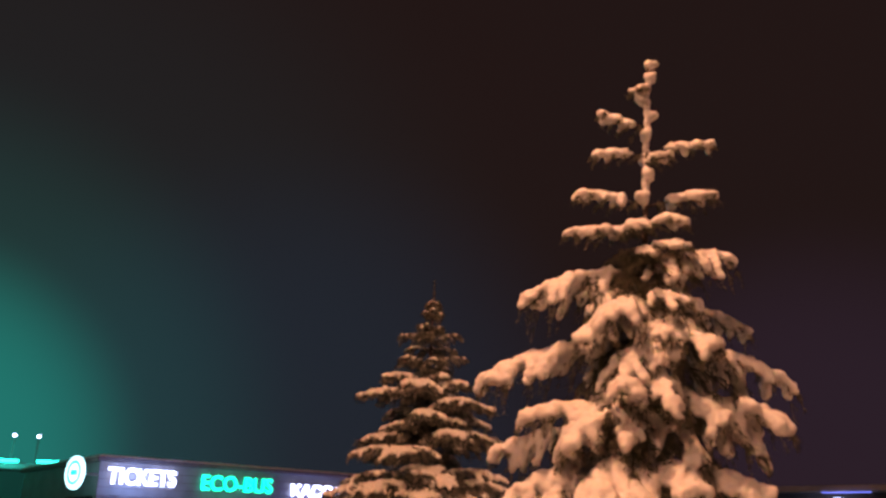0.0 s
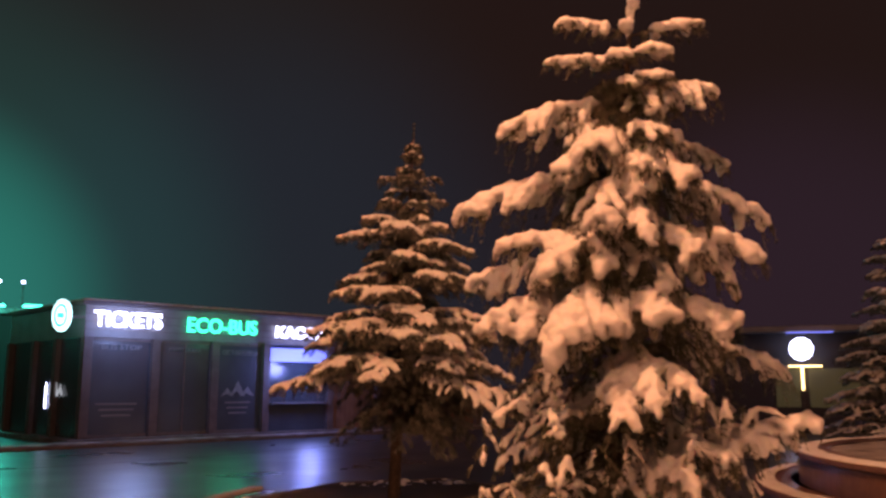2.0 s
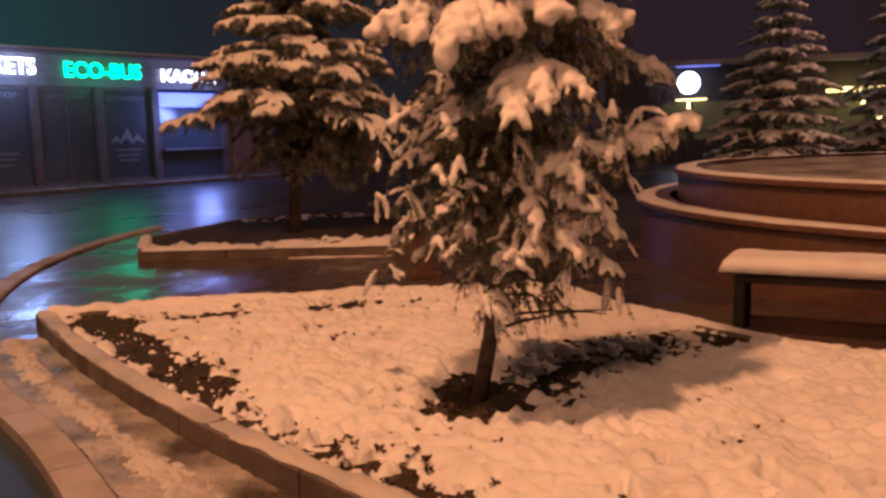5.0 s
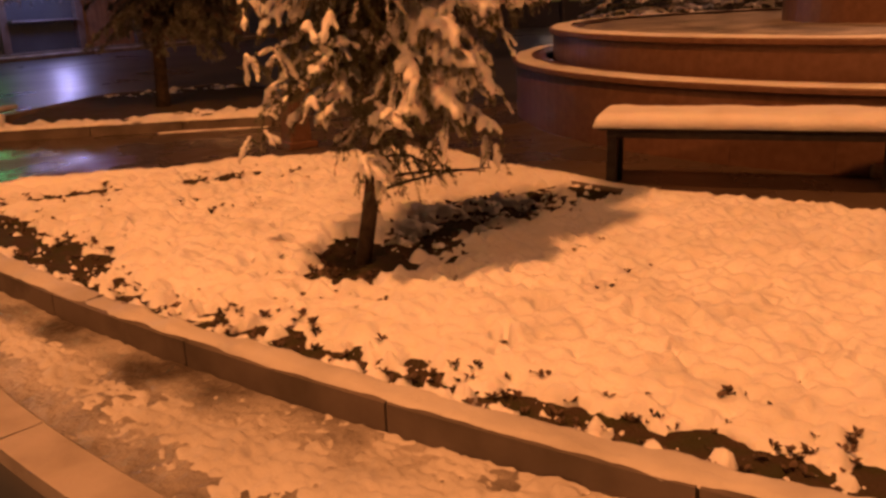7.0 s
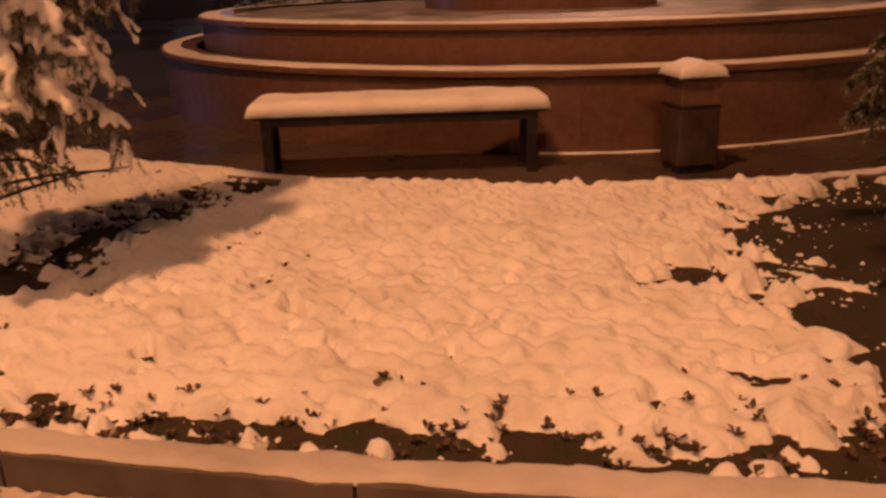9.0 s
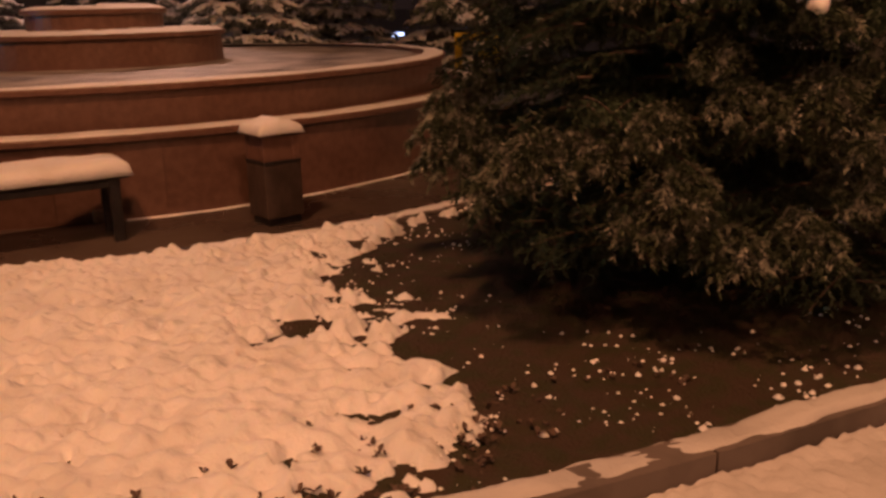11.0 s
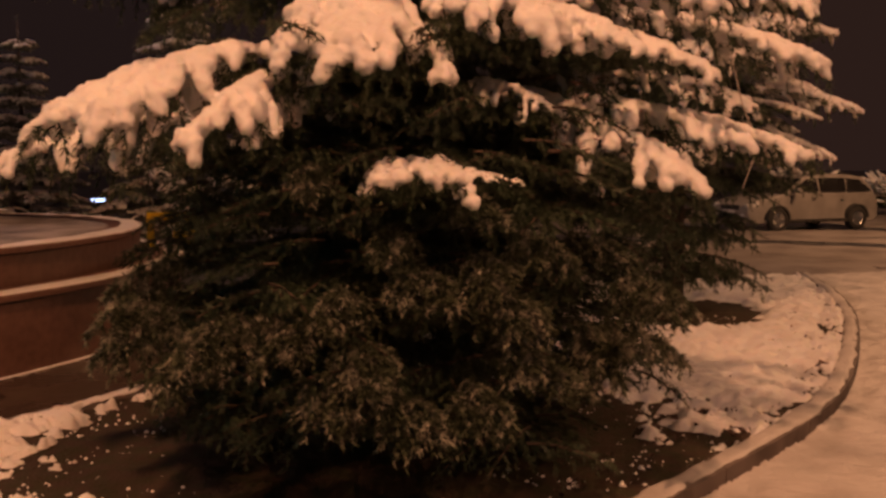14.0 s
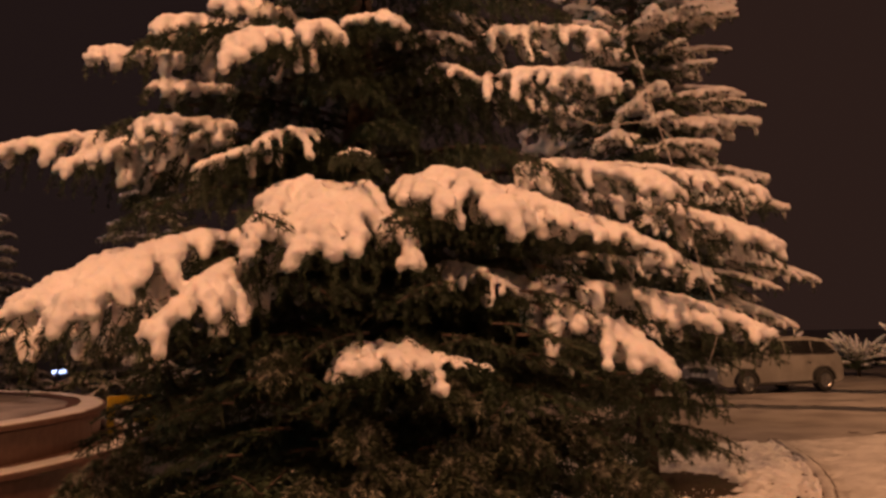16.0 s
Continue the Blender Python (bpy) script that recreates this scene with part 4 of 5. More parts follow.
for tier_ in range(8):
    z = 0.40 + 0.24 * tier_
    n = 15 if tier_ < 6 else 12
    for k in range(n):
        ln = (1.40 if tier_ < 5 else 1.25) * C.rnd.uniform(0.80, 1.06)
        z_ = z + C.rnd.uniform(-0.06, 0.06)
        az = (k * 360 / n + tier_ * 41 + C.rnd.uniform(-8, 8)) % 360
        ln += (0.18 if tier_ > 2 else 0.05) * smooth(205, 240, az) * (1 - smooth(300, 340, az))
        C.branch(axc(z_), az, ln, 0.06, 0.16, 0.40, 0.0, 0.9, 0.45, 1.0)
        # drooping outer sprays that cross the limb's end
        for q in range(4):
            w = az + C.rnd.uniform(-26, 26)
            r = ln * C.rnd.uniform(0.70, 0.98)
            o = axc(z_) + Vector((math.cos(radians(w)) * r, math.sin(radians(w)) * r, C.rnd.uniform(-0.10, 0.05)))
            C.branch(o, w + C.rnd.choice((-1, 1)) * C.rnd.uniform(45, 95), C.rnd.uniform(0.25, 0.45), 0.05, 0.35, 0.5, 0.0, 0.55, 0.55, 1.0)


def fan(z, az, length, rise, arch, width):
    """The dusted outer end of a low limb, hanging over the dark skirt."""
    u = Vector((math.cos(radians(az)), math.sin(radians(az)), 0))
    o = axc(z) + u * (length * 0.80) + Vector((0, 0, length * (rise - arch) + 0.05))
    for k in range(2):
        FROST.bough(o + Vector((0, 0, -0.03 * k)), az + FROST.rnd.uniform(-22, 22), length * FROST.rnd.uniform(0.16, 0.22), 0.0, 0.3,
                    width * 0.9, 0.0, 0.5, 0.9, 0.35, 0.05)


fan(1.15, 205, 1.50, 0.26, 0.30, 0.14)
fan(1.06, 208, 1.52, 0.23, 0.30, 0.16)
fan(1.46, 201, 1.45, 0.24, 0.30, 0.12)
fan(0.90, 183, 1.52, 0.21, 0.30, 0.16)
fan(0.96, 174, 1.50, 0.22, 0.30, 0.15)
fan(0.96, 165, 1.48, 0.23, 0.30, 0.14)
fan(0.65, 192, 1.55, 0.21, 0.30, 0.15)
fan(0.75, 185, 1.50, 0.22, 0.30, 0.15)
fan(0.71, 227, 1.50, 0.26, 0.30, 0.12)
fan(0.71, 217, 1.50, 0.26, 0.30, 0.12)
fan(0.82, 232, 1.45, 0.24, 0.30, 0.14)
fan(1.06, 180, 1.45, 0.23, 0.30, 0.14)
fan(1.25, 216, 1.42, 0.24, 0.30, 0.13)
fan(1.23, 233, 1.42, 0.24, 0.30, 0.14)
fan(1.15, 194, 1.45, 0.23, 0.30, 0.14)
fan(1.30, 189, 1.40, 0.23, 0.30, 0.12)
fan(1.51, 171, 1.30, 0.26, 0.30, 0.12)
fan(0.87, 212, 1.50, 0.23, 0.30, 0.13)
fan(0.70, 201, 1.55, 0.22, 0.30, 0.13)
fan(0.91, 260, 1.47, 0.26, 0.30, 0.12)
fan(0.70, 177, 1.50, 0.23, 0.30, 0.14)
fan(1.02, 150, 1.81, 0.16, 0.20, 0.14)
fan(0.93, 152, 1.77, 0.15, 0.20, 0.14)
fan(0.86, 158, 1.78, 0.15, 0.20, 0.14)
fan(1.14, 148, 1.65, 0.15, 0.20, 0.14)
fan(0.95, 165, 1.81, 0.16, 0.20, 0.14)
fan(1.05, 232, 1.74, 0.15, 0.20, 0.14)
fan(0.88, 228, 1.74, 0.15, 0.20, 0.14)
for i in range(120):
    z = 2.15 + 4.6 * (i / 120)
    ln = 1.60 * (1 - (z - 2.1) / 5.2) ** 0.8 * C.rnd.uniform(0.7, 1.0) + 0.1
    open_side = abs((i * 137.5) % 360 - 195) < 38 and z < 3.4
    C.bough(axc(z), i * 137.5 + C.rnd.uniform(-12, 12), ln * (0.6 if open_side else 0.9), 0.2, 0.3, 0.22, 0.0 if z < 3.1 or C.rnd.random() < 0.25 else 0.036, 0.5, 0.8, 0.3, 0.07)
C_TREE = C.build("spruce", pose(*TREE_C, 0.08), "broad dark spruce with snow on its upper boughs", M_NEEDLE,
        [axc(HC * i / 10) for i in range(11)], [0.13 * (1 - i / 10.5) + 0.006 for i in range(11)], 0.013, rough=0.036)
v = FROST.needles
part("dusted_foliage", (v, [(i, i + 1, i + 2) for i in range(0, len(v), 3)]), M_NEEDLE_DUST, C_TREE, "needle tips thinly dusted with snow")

# -- the spruce farther along the ring
S, ax = spruce(41, 6.8, 1.95, 0.25, 18, 13, 0.066, 0.70, 0.040, 0.012, 120, 0.75, 0.42, 0.6, 0.60, 0.22, (0.0, 0.0), 0.12, 0.50)
D_TREE = S.build("spruce", pose(*TREE_D, 0.08), "tall snowy spruce with a light cable hanging in it", M_NEEDLE,
        [ax(6.8 * i / 8) for i in range(9)], [0.11 * (1 - i / 8.2) + 0.006 for i in range(9)], 0.026, rough=0.034)

# -- spruces in the far beds
ax = lean_axis(0.0, 0.0, 5.15)
S = Spruce(51, 0.06, 0.020, 60)
for i in range(13):
    z = 0.35 + 4.6 * (i / 13) ** 0.95
    reach = 1.62 * (1 - z / 5.3) ** 0.9 + 0.10
    n = 12 if i < 8 else 8
    off = S.rnd.uniform(0, 360)
    for k in range(n):
        S.bough(ax(z + S.rnd.uniform(-0.08, 0.08)), off + 360 * k / n + S.rnd.uniform(-12, 12), reach * S.rnd.uniform(0.75, 1.1), 0.18, 0.26,
                0.10 + 0.22 * reach, 0.052 * S.rnd.uniform(0.7, 1.1), 0.40, 0.5, 0.25, 0.13)
S.bristle(ax(4.7), ax(5.3))
S.bristle(ax(4.7), ax(5.3))
E_TREE = S.build("spruce", pose(9.9, 17.6, 0.0), "dim snowy spruce beyond the round basin", M_NEEDLE_BLUE,
        [ax(5.15 * i / 8) for i in range(9)], [0.1 * (1 - i / 8.2) + 0.006 for i in range(9)], 0.034, "far spruces", 0.05)
for x, y, k, rz in ((13.6, 18.2, 1.15, 70), (17.1, 10.3, 0.9, 310), (12.7, 9.5, 0.85, 130), (16.5, 12.4, 1.3, 200), (13.2, 13.0, 0.95, 260), (16.4, 6.6, 1.1, 20)):
    c = copy_thing(E_TREE, pose(x, y, 0.0, 0, 0, rz))
    c.scale = (k, k, k)


# ---------------------------------------------------------------- bench, litter bin, bollard
def bench(m):
    root = thing("bench", m, "dark wooden bench under a thick cushion of snow", "bench")
    L, D, H = 1.96, 0.42, 0.45
    for i in range(4):
        part("seat_slat", box(L, 0.095, 0.035, pose(0, -0.157 + 0.105 * i, H - 0.035), 0.006), M_WOOD_DARK, root)
    for sx in (-1, 1):
        for sy in (-1, 1):
            part("leg", box(0.07, 0.06, H - 0.075, pose(sx * (L / 2 - 0.09), sy * (D / 2 - 0.05), 0), 0.006), M_IRON, root)
        part("leg_bar", box(0.07, D - 0.04, 0.04, pose(sx * (L / 2 - 0.09), 0, H - 0.075), 0.004), M_IRON, root)
    part("rail", box(L - 0.1, 0.04, 0.05, pose(0, -D / 2 + 0.05, H - 0.09), 0.004), M_IRON, root)
    part("rail", box(L - 0.1, 0.04, 0.05, pose(0, D / 2 - 0.05, H - 0.09), 0.004), M_IRON, root)
    # the cushion of snow
    verts, faces = [], []
    nx, ny = 90, 26
    for i in range(nx + 1):
        for j in range(ny + 1):
            u, v = i / nx * 2 - 1, j / ny * 2 - 1
            ex = max(0.0, 1 - abs(u) ** 26) ** 0.5
            ey = max(0.0, 1 - abs(v) ** 7) ** 0.5
            x, y = u * (L / 2 + 0.035), v * (D / 2 + 0.035)
            h = (0.105 + 0.012 * fbm(x, y, 2.5, 2, 4.0) + 0.006 * fbm(x, y, 12.0, 2, 2.0)) * min(ex, ey)
            verts.append((x + 0.01 * fbm(x, y, 8, 2, 9), y + 0.012 * fbm(x, y, 8, 2, 5), H - 0.012 + h))
    o = len(verts)
    for i in range(nx):
        for j in range(ny):
            a = i * (ny + 1) + j
            faces.append((a, a + ny + 1, a + ny + 2, a + 1))
    sn = part("snow", (verts, faces), M_SNOW_GROUND, root, "thick snow cushion", smooth=True)
    sd = sn.modifiers.new("thick", "SOLIDIFY")
    sd.thickness, sd.offset = 0.02, -1
    return root


bench(pose(3.52, 4.92, 0.02, 0, 0, -35))


def litter_bin(m):
    root = thing("litter_bin", m, "square dark litter bin with a snowy gabled cap", "litter bin")
    part("base", box(0.34, 0.34, 0.05, pose(0, 0, 0), 0.006), M_IRON, root)
    part("body", box(0.38, 0.38, 0.38, pose(0, 0, 0.05), 0.012), M_WOOD_DARK, root)
    part("seam", box(0.385, 0.385, 0.02, pose(0, 0, 0.43), 0.003), M_IRON, root)
    for sx in (-1, 1):
        for sy in (-1, 1):
            part("corner_post", box(0.06, 0.06, 0.17, pose(sx * 0.155, sy * 0.155, 0.45), 0.004), M_GRANITE, root)
    part("hood", box(0.35, 0.35, 0.165, pose(0, 0, 0.45), 0.004), M_GRANITE, root)
    part("cap", box(0.42, 0.42, 0.03, pose(0, 0, 0.62), 0.004), M_GRANITE, root)
    verts, faces = [], []
    n = 18
    for i in range(n + 1):
        for j in range(n + 1):
            u, v = i / n * 2 - 1, j / n * 2 - 1
            e = max(0.0, 1 - max(abs(u), abs(v)) ** 8) ** 0.5
            h = (0.055 + 0.045 * (1 - abs(u)) + 0.006 * fbm(u, v, 3, 2, 3)) * e
            verts.append((u * 0.235, v * 0.235, 0.64 + h))
    for i in range(n):
        for j in range(n):
            a = i * (n + 1) + j
            faces.append((a, a + n + 1, a + n + 2, a + 1))
    sn = part("snow", (verts, faces), M_SNOW_GROUND, root, "snow heaped on the cap", smooth=True)
    sd = sn.modifiers.new("thick", "SOLIDIFY")
    sd.thickness, sd.offset = 0.02, -1
    return root


bin_ = litter_bin(pose(4.95, 3.58, 0.02, 0, 0, -28))
bin_.scale = (0.74, 0.74, 1.0)


def bollard(m):
    root = thing("bollard", m, "short tapered reddish stone bollard on the cross path", "bollard")
    part("foot", box(0.30, 0.30, 0.07, None, 0.012), M_GRANITE, root)
    bm = box(0.22, 0.22, 0.44, pose(0, 0, 0.07), 0.01)
    for v in bm.verts:
        k = 1 - 0.18 * (v.co.z - 0.07) / 0.44
        v.co.x *= k
        v.co.y *= k
    part("shaft", bm, M_GRANITE, root)
    part("cap", box(0.24, 0.24, 0.05, pose(0, 0, 0.51), 0.015), M_GRANITE, root)
    sn = box(0.235, 0.235, 0.045, pose(0, 0, 0.555), 0.02, 3)
    part("snow", sn, M_SNOW_GROUND, root, smooth=True)
    return root


bollard(pose(0.86, 8.15, 0.02, 0, 0, 20))

# pale stone set at the foot of the basin behind the bench
bm = box(0.16, 0.09, 0.10, None, 0.02, 2)
tagged(part("stone", bm, M_PATCH, m=pose(4.52, 4.78, 0.02, 0, 0, -40)), "small pale stone beside the basin wall", "stone")


def yellow_stand(m):
    root = thing("sign_stand", m, "small yellow metal sign frame half hidden by branches", "sign")
    part("post", box(0.035, 0.035, 1.12, None, 0.004), M_IRON, root)
    for name, sx, sz, x, z in (("upright", 0.045, 0.20, -0.11, 1.0), ("top_bar", 0.26, 0.05, 0.0, 1.17), ("plate", 0.10, 0.045, 0.07, 1.06), ("upright", 0.045, 0.20, 0.13, 1.0)):
        part(name, box(sx, 0.03, sz, pose(x, -0.034, z), 0.004), M_YELLOW, root)
    return root


yellow_stand(pose(5.20, 2.15, 0.08, 0, 0, -66))

# ---------------------------------------------------------------- the bed beyond the cross path
bed2 = tagged(thing("kerb_far_bed", pose(0, 0, 0), "low brown kerb round the second bed", "kerb"), kind="structure")
B2 = [Vector(p) for p in ((-2.12, 10.22, 0), (0.80, 9.80, 0), (1.55, 12.4, 0), (0.4, 14.2, 0), (-1.3, 13.6, 0), (-2.35, 11.6, 0))]
for i in range(len(B2)):
    kerb_line(B2[i], B2[(i + 1) % 6], bed2)


def inside_bed2(u, v):
    """Maps the unit square onto the second bed."""
    low = B2[0].lerp(B2[1], u)
    high = B2[4].lerp(B2[3], u)
    mid = B2[5].lerp(B2[2], u)
    return low * (1 - v) ** 2 + mid * 2 * v * (1 - v) + high * v * v


def bed2_sheet(fn, n):
    verts, faces = [], []
    for i in range(n + 1):
        for j in range(n + 1):
            p = inside_bed2(i / n, j / n)
            verts.append((p.x, p.y, fn(p.x, p.y, j / n)))
    for i in range(n):
        for j in range(n):
            a = i * (n + 1) + j
            faces.append((a, a + n + 1, a + n + 2, a + 1))
    return verts, faces


tagged(part("far_bed_soil", bed2_sheet(lambda x, y, v: 0.12 + 0.02 * fbm(x, y, 4, 2, 3), 40), M_SOIL, smooth=True), "dark soil and low plants in the second bed", "soil", kind="structure")
tagged(part("far_bed_snow", bed2_sheet(lambda x, y, v: 0.135 + 0.05 * fbm(x, y, 7, 3, 3) + 0.04 * fbm(x, y, 1.5, 2, 6) - 0.07 * smooth(0.12, 0.30, v) + 0.05 * smooth(0.75, 0.9, v) - 0.01, 150), M_SNOW_GROUND, smooth=True),
       "patchy snow between low plants in the second bed", "snow", kind="stuff")
for i, (p, q, th) in enumerate(((B2[0], B2[1], 0.07), (B2[5], B2[0], 0.05), (B2[1], B2[2], 0.05))):
    up = Vector((0, 0, 0.135))
    tagged(snow_strip([(p + up).lerp(q + up, k / 120) for k in range(121)], 0.10, th, 11.0 + i), "snow ridge on the kerb of the second bed", "snow", kind="stuff")


tagged(snow_strip([Vector((-0.45, 9.84, 0.022)).lerp(Vector((0.72, 9.67, 0.022)), k / 60) for k in range(61)], 0.035, 0.022, 23.0), "thin line of snow at the kerb's foot", "snow", kind="stuff")


# ---------------------------------------------------------------- ticket kiosk across the road
def text_mesh(body, width, height, depth):
    """Lettering as a mesh of the given size, standing in the xz plane with its lower left corner at the origin."""
    cu = bpy.data.curves.new("lettering", "FONT")
    cu.body, cu.extrude, cu.size = body, 0.02, 1.0
    cu.offset = 0.006
    tmp = bpy.data.objects.new("lettering", cu)
    me = bpy.data.meshes.new_from_object(tmp)
    xs = [v.co.x for v in me.vertices]
    ys = [v.co.y for v in me.vertices]
    x0, x1, y0, y1 = min(xs), max(xs), min(ys), max(ys)
    for v in me.vertices:
        x, y, z = v.co
        v.co = ((x - x0) / (x1 - x0) * width, -z / 0.02 * depth / 2, (y - y0) / (y1 - y0) * height)
    bpy.data.objects.remove(tmp)
    return me


def letters(name, body, x, z, w, h, material, parent, y=-0.10, depth=0.06, label=""):
    me = text_mesh(body, w, h, depth)
    me.materials.clear()
    me.materials.append(material)
    return part(name, me, None, parent, label, m=pose(x, y, z))


KIOSK = pose(-9.45, 24.0, 0, 0, 0, math.degrees(math.atan2(4.0, 4.27)))
kiosk = thing("ticket_kiosk", KIOSK, "long low bus ticket kiosk with glowing signs and dark windows", "kiosk")
KL, KW, KH = 16.0, 6.0, 3.86
part("floor_slab", box(KL + 0.8, KW + 0.8, 0.14, pose(KL / 2, KW / 2, 0), 0.02), M_KERB, kiosk, "pale concrete plinth")
part("core", box(KL - 0.2, KW - 0.2, 2.9, pose(KL / 2, KW / 2 + 0.1, 0.12)), M_DARKGLASS, kiosk, "dark interior")
roof = part("fascia", box(KL, KW, KH - 2.93, pose(KL / 2, KW / 2, 2.93), 0.01), M_METAL, kiosk, "grey metal fascia")
part("cornice", box(KL + 0.24, KW + 0.24, 0.13, pose(KL / 2, KW / 2, KH - 0.03), 0.015), M_FRAME, roof)
for z in (3.14, 3.36, 3.58):
    part("groove", box(KL + 0.02, 0.02, 0.02, pose(KL / 2, -0.012, z)), M_FRAME, roof)
part("roof_snow", box(KL + 0.1, KW + 0.1, 0.05, pose(KL / 2, KW / 2, KH + 0.098), 0.02), M_SNOW_GROUND, kiosk, "thin snow on the flat roof")
for x in (0.09, 2.1, 4.04, 5.9, 8.49, 10.7, 13.2, 15.9):
    part("post", box(0.26, 0.26, 2.80, pose(x, 0.0, 0.14), 0.015), M_FRAME, kiosk)
for y in (1.9, 3.7, 5.9):
    part("post", box(0.26, 0.26, 2.80, pose(0.05, y, 0.14), 0.015), M_FRAME, kiosk)
xs = (0.09, 2.1, 4.04, 5.9)
for i in range(3):
    x0, x1 = xs[i] + 0.13, xs[i + 1] - 0.13
    win = part("window", box(x1 - x0, 0.05, 2.78, pose((x0 + x1) / 2, 0.05, 0.14)), M_DARKGLASS, kiosk, "dark glazed bay")
    for z, hh in ((0.14, 0.10), (2.84, 0.08)):
        part("frame_bar", box(x1 - x0, 0.07, hh, pose((x0 + x1) / 2, 0.03, z), 0.004), M_FRAME, win)
    if i:
        part("mullion", box(0.05, 0.07, 2.6, pose((x0 + x1) / 2, 0.03, 0.24), 0.004), M_FRAME, win) if i == 1 else None
for i, y in enumerate((0.98, 2.8, 4.8)):
    part("window", box(0.05, 1.55, 2.78, pose(0.08, y, 0.14)), M_DARKGLASS, kiosk, "dark glazed bay")
part("counter_window", box(2.30, 0.05, 2.1, pose(7.2, 0.05, 0.14)), M_DARKGLASS, kiosk, "dark ticket window")
part("counter_shelf", box(2.3, 0.35, 0.06, pose(7.2, -0.10, 1.0), 0.01), M_METAL, kiosk)
part("light_panel", box(2.25, 0.06, 0.44, pose(7.2, -0.02, 2.38), 0.01), M_LED_BLUE, kiosk, "blue lit panel over the ticket window")
for i in range(36):
    part("cladding_board", box(0.195, 0.05, 2.78, pose(8.72 + i * 0.2, 0.02, 0.14), 0.006), M_TIMBER, kiosk)
letters("sign_letters", "TICKETS", 0.22, 3.24, 2.0, 0.44, M_LED_WHITE, kiosk, label="glowing white letters TICKETS")
letters("sign_letters", "ECO-BUS", 3.06, 3.20, 2.42, 0.44, M_LED_GREEN, kiosk, label="glowing green letters ECO-BUS")
letters("sign_letters", "\u041a\u0410\u0421\u0421\u0410", 6.22, 3.16, 2.0, 0.38, M_LED_WHITE, kiosk, label="glowing white letters")
letters("window_print", "BUS STOP", 0.50, 2.60, 1.18, 0.15, M_DIM_PRINT, kiosk, y=-0.02, depth=0.01)
letters("window_print", "\u0410\u042f\u041b\u0414\u0410\u041c\u0410", 2.50, 2.56, 1.1, 0.15, M_DIM_PRINT, kiosk, y=-0.02, depth=0.01)
letters("window_print", "\u041e\u0421\u0422\u0410\u041d\u041e\u0412\u041a\u0410", 4.32, 2.55, 1.3, 0.15, M_DIM_PRINT, kiosk, y=-0.02, depth=0.01)


def peaks(w, h, material, parent, m):
    """A white print of three mountain peaks on the glass."""
    verts, faces = [], []
    for x, k, d in ((0.18, 0.55, 0.20), (0.5, 1.0, 0.24), (0.80, 0.65, 0.22)):
        o = len(verts)
        verts += [(w * (x - d), 0, 0), (w * (x - d * 0.1), 0, h * k * 0.35), (w * (x + d * 0.35), 0, h * 0.1), (w * (x + d), 0, 0.02), (w * x, 0, h * k)]
        verts += [(a, 0.006, c) for a, b_, c in verts[o:o + 5]]
        faces += [(o, o + 1, o + 4), (o + 1, o + 2, o + 4), (o + 2, o + 3, o + 4), (o + 5, o + 9, o + 6), (o + 6, o + 9, o + 7), (o + 7, o + 9, o + 8),
                  (o, o + 4, o + 9, o + 5), (o + 4, o + 3, o + 8, o + 9)]
    return part("window_print", (verts, faces), material, parent, "white print of mountain peaks", m=m)


peaks(1.15, 0.50, M_DIM_PRINT, kiosk, pose(4.35, -0.01, 1.25))
peaks(1.3, 0.6, M_PRINT_GLOW, kiosk, pose(-0.005, 2.5, 1.25, 0, 0, -90))
for i, (x0, w) in enumerate(((0.45, 1.2), (4.5, 0.9))):
    for k in range(3):
        part("window_print", box(w * (1 - 0.15 * k), 0.008, 0.05, pose(x0 + w / 2, 0.018, 1.05 - 0.16 * k)), M_METAL, kiosk)
part("strip_light", box(0.03, 0.05, 0.75, pose(-0.0, 2.55, 0.92), 0.004), M_LED_WHITE, kiosk, "white strip light in the window")
# round lit sign at the corner
disc = part("disc_sign", lathe([(0.0, -0.06), (0.47, -0.06), (0.50, -0.04), (0.50, 0.04), (0.47, 0.06), (0.0, 0.06)], 40), M_LED_DISC, kiosk, "round cyan-white lit sign",
            m=pose(-0.66, -0.05, 3.48, 90, 0, -52) @ Matrix.Diagonal((0.54, 0.88, 1, 1)))
part("ring", lathe([(0.28, 0.055), (0.36, 0.055), (0.36, 0.075), (0.28, 0.075), (0.28, 0.055)], 40), M_LED_CYAN, disc)
part("badge", box(0.34, 0.16, 0.02, pose(0, 0, 0.056), 0.006), M_LED_CYAN, disc)
part("bracket", box(0.7, 0.06, 0.06, pose(-0.35, 0.02, 3.44), 0.004), M_FRAME, kiosk)

# pavement in front of the kiosk
kp = thing("kiosk_pavement", KIOSK, "low paved step with snow along the kiosk", "pavement", kind="structure")
part("kerb_stone", box(30, 1.3, 0.09, pose(11, -0.9, 0), 0.02), M_KERB, kp)
part("snow", box(30, 0.35, 0.03, pose(11, -1.25, 0.09), 0.012), M_SLUSH, kp)

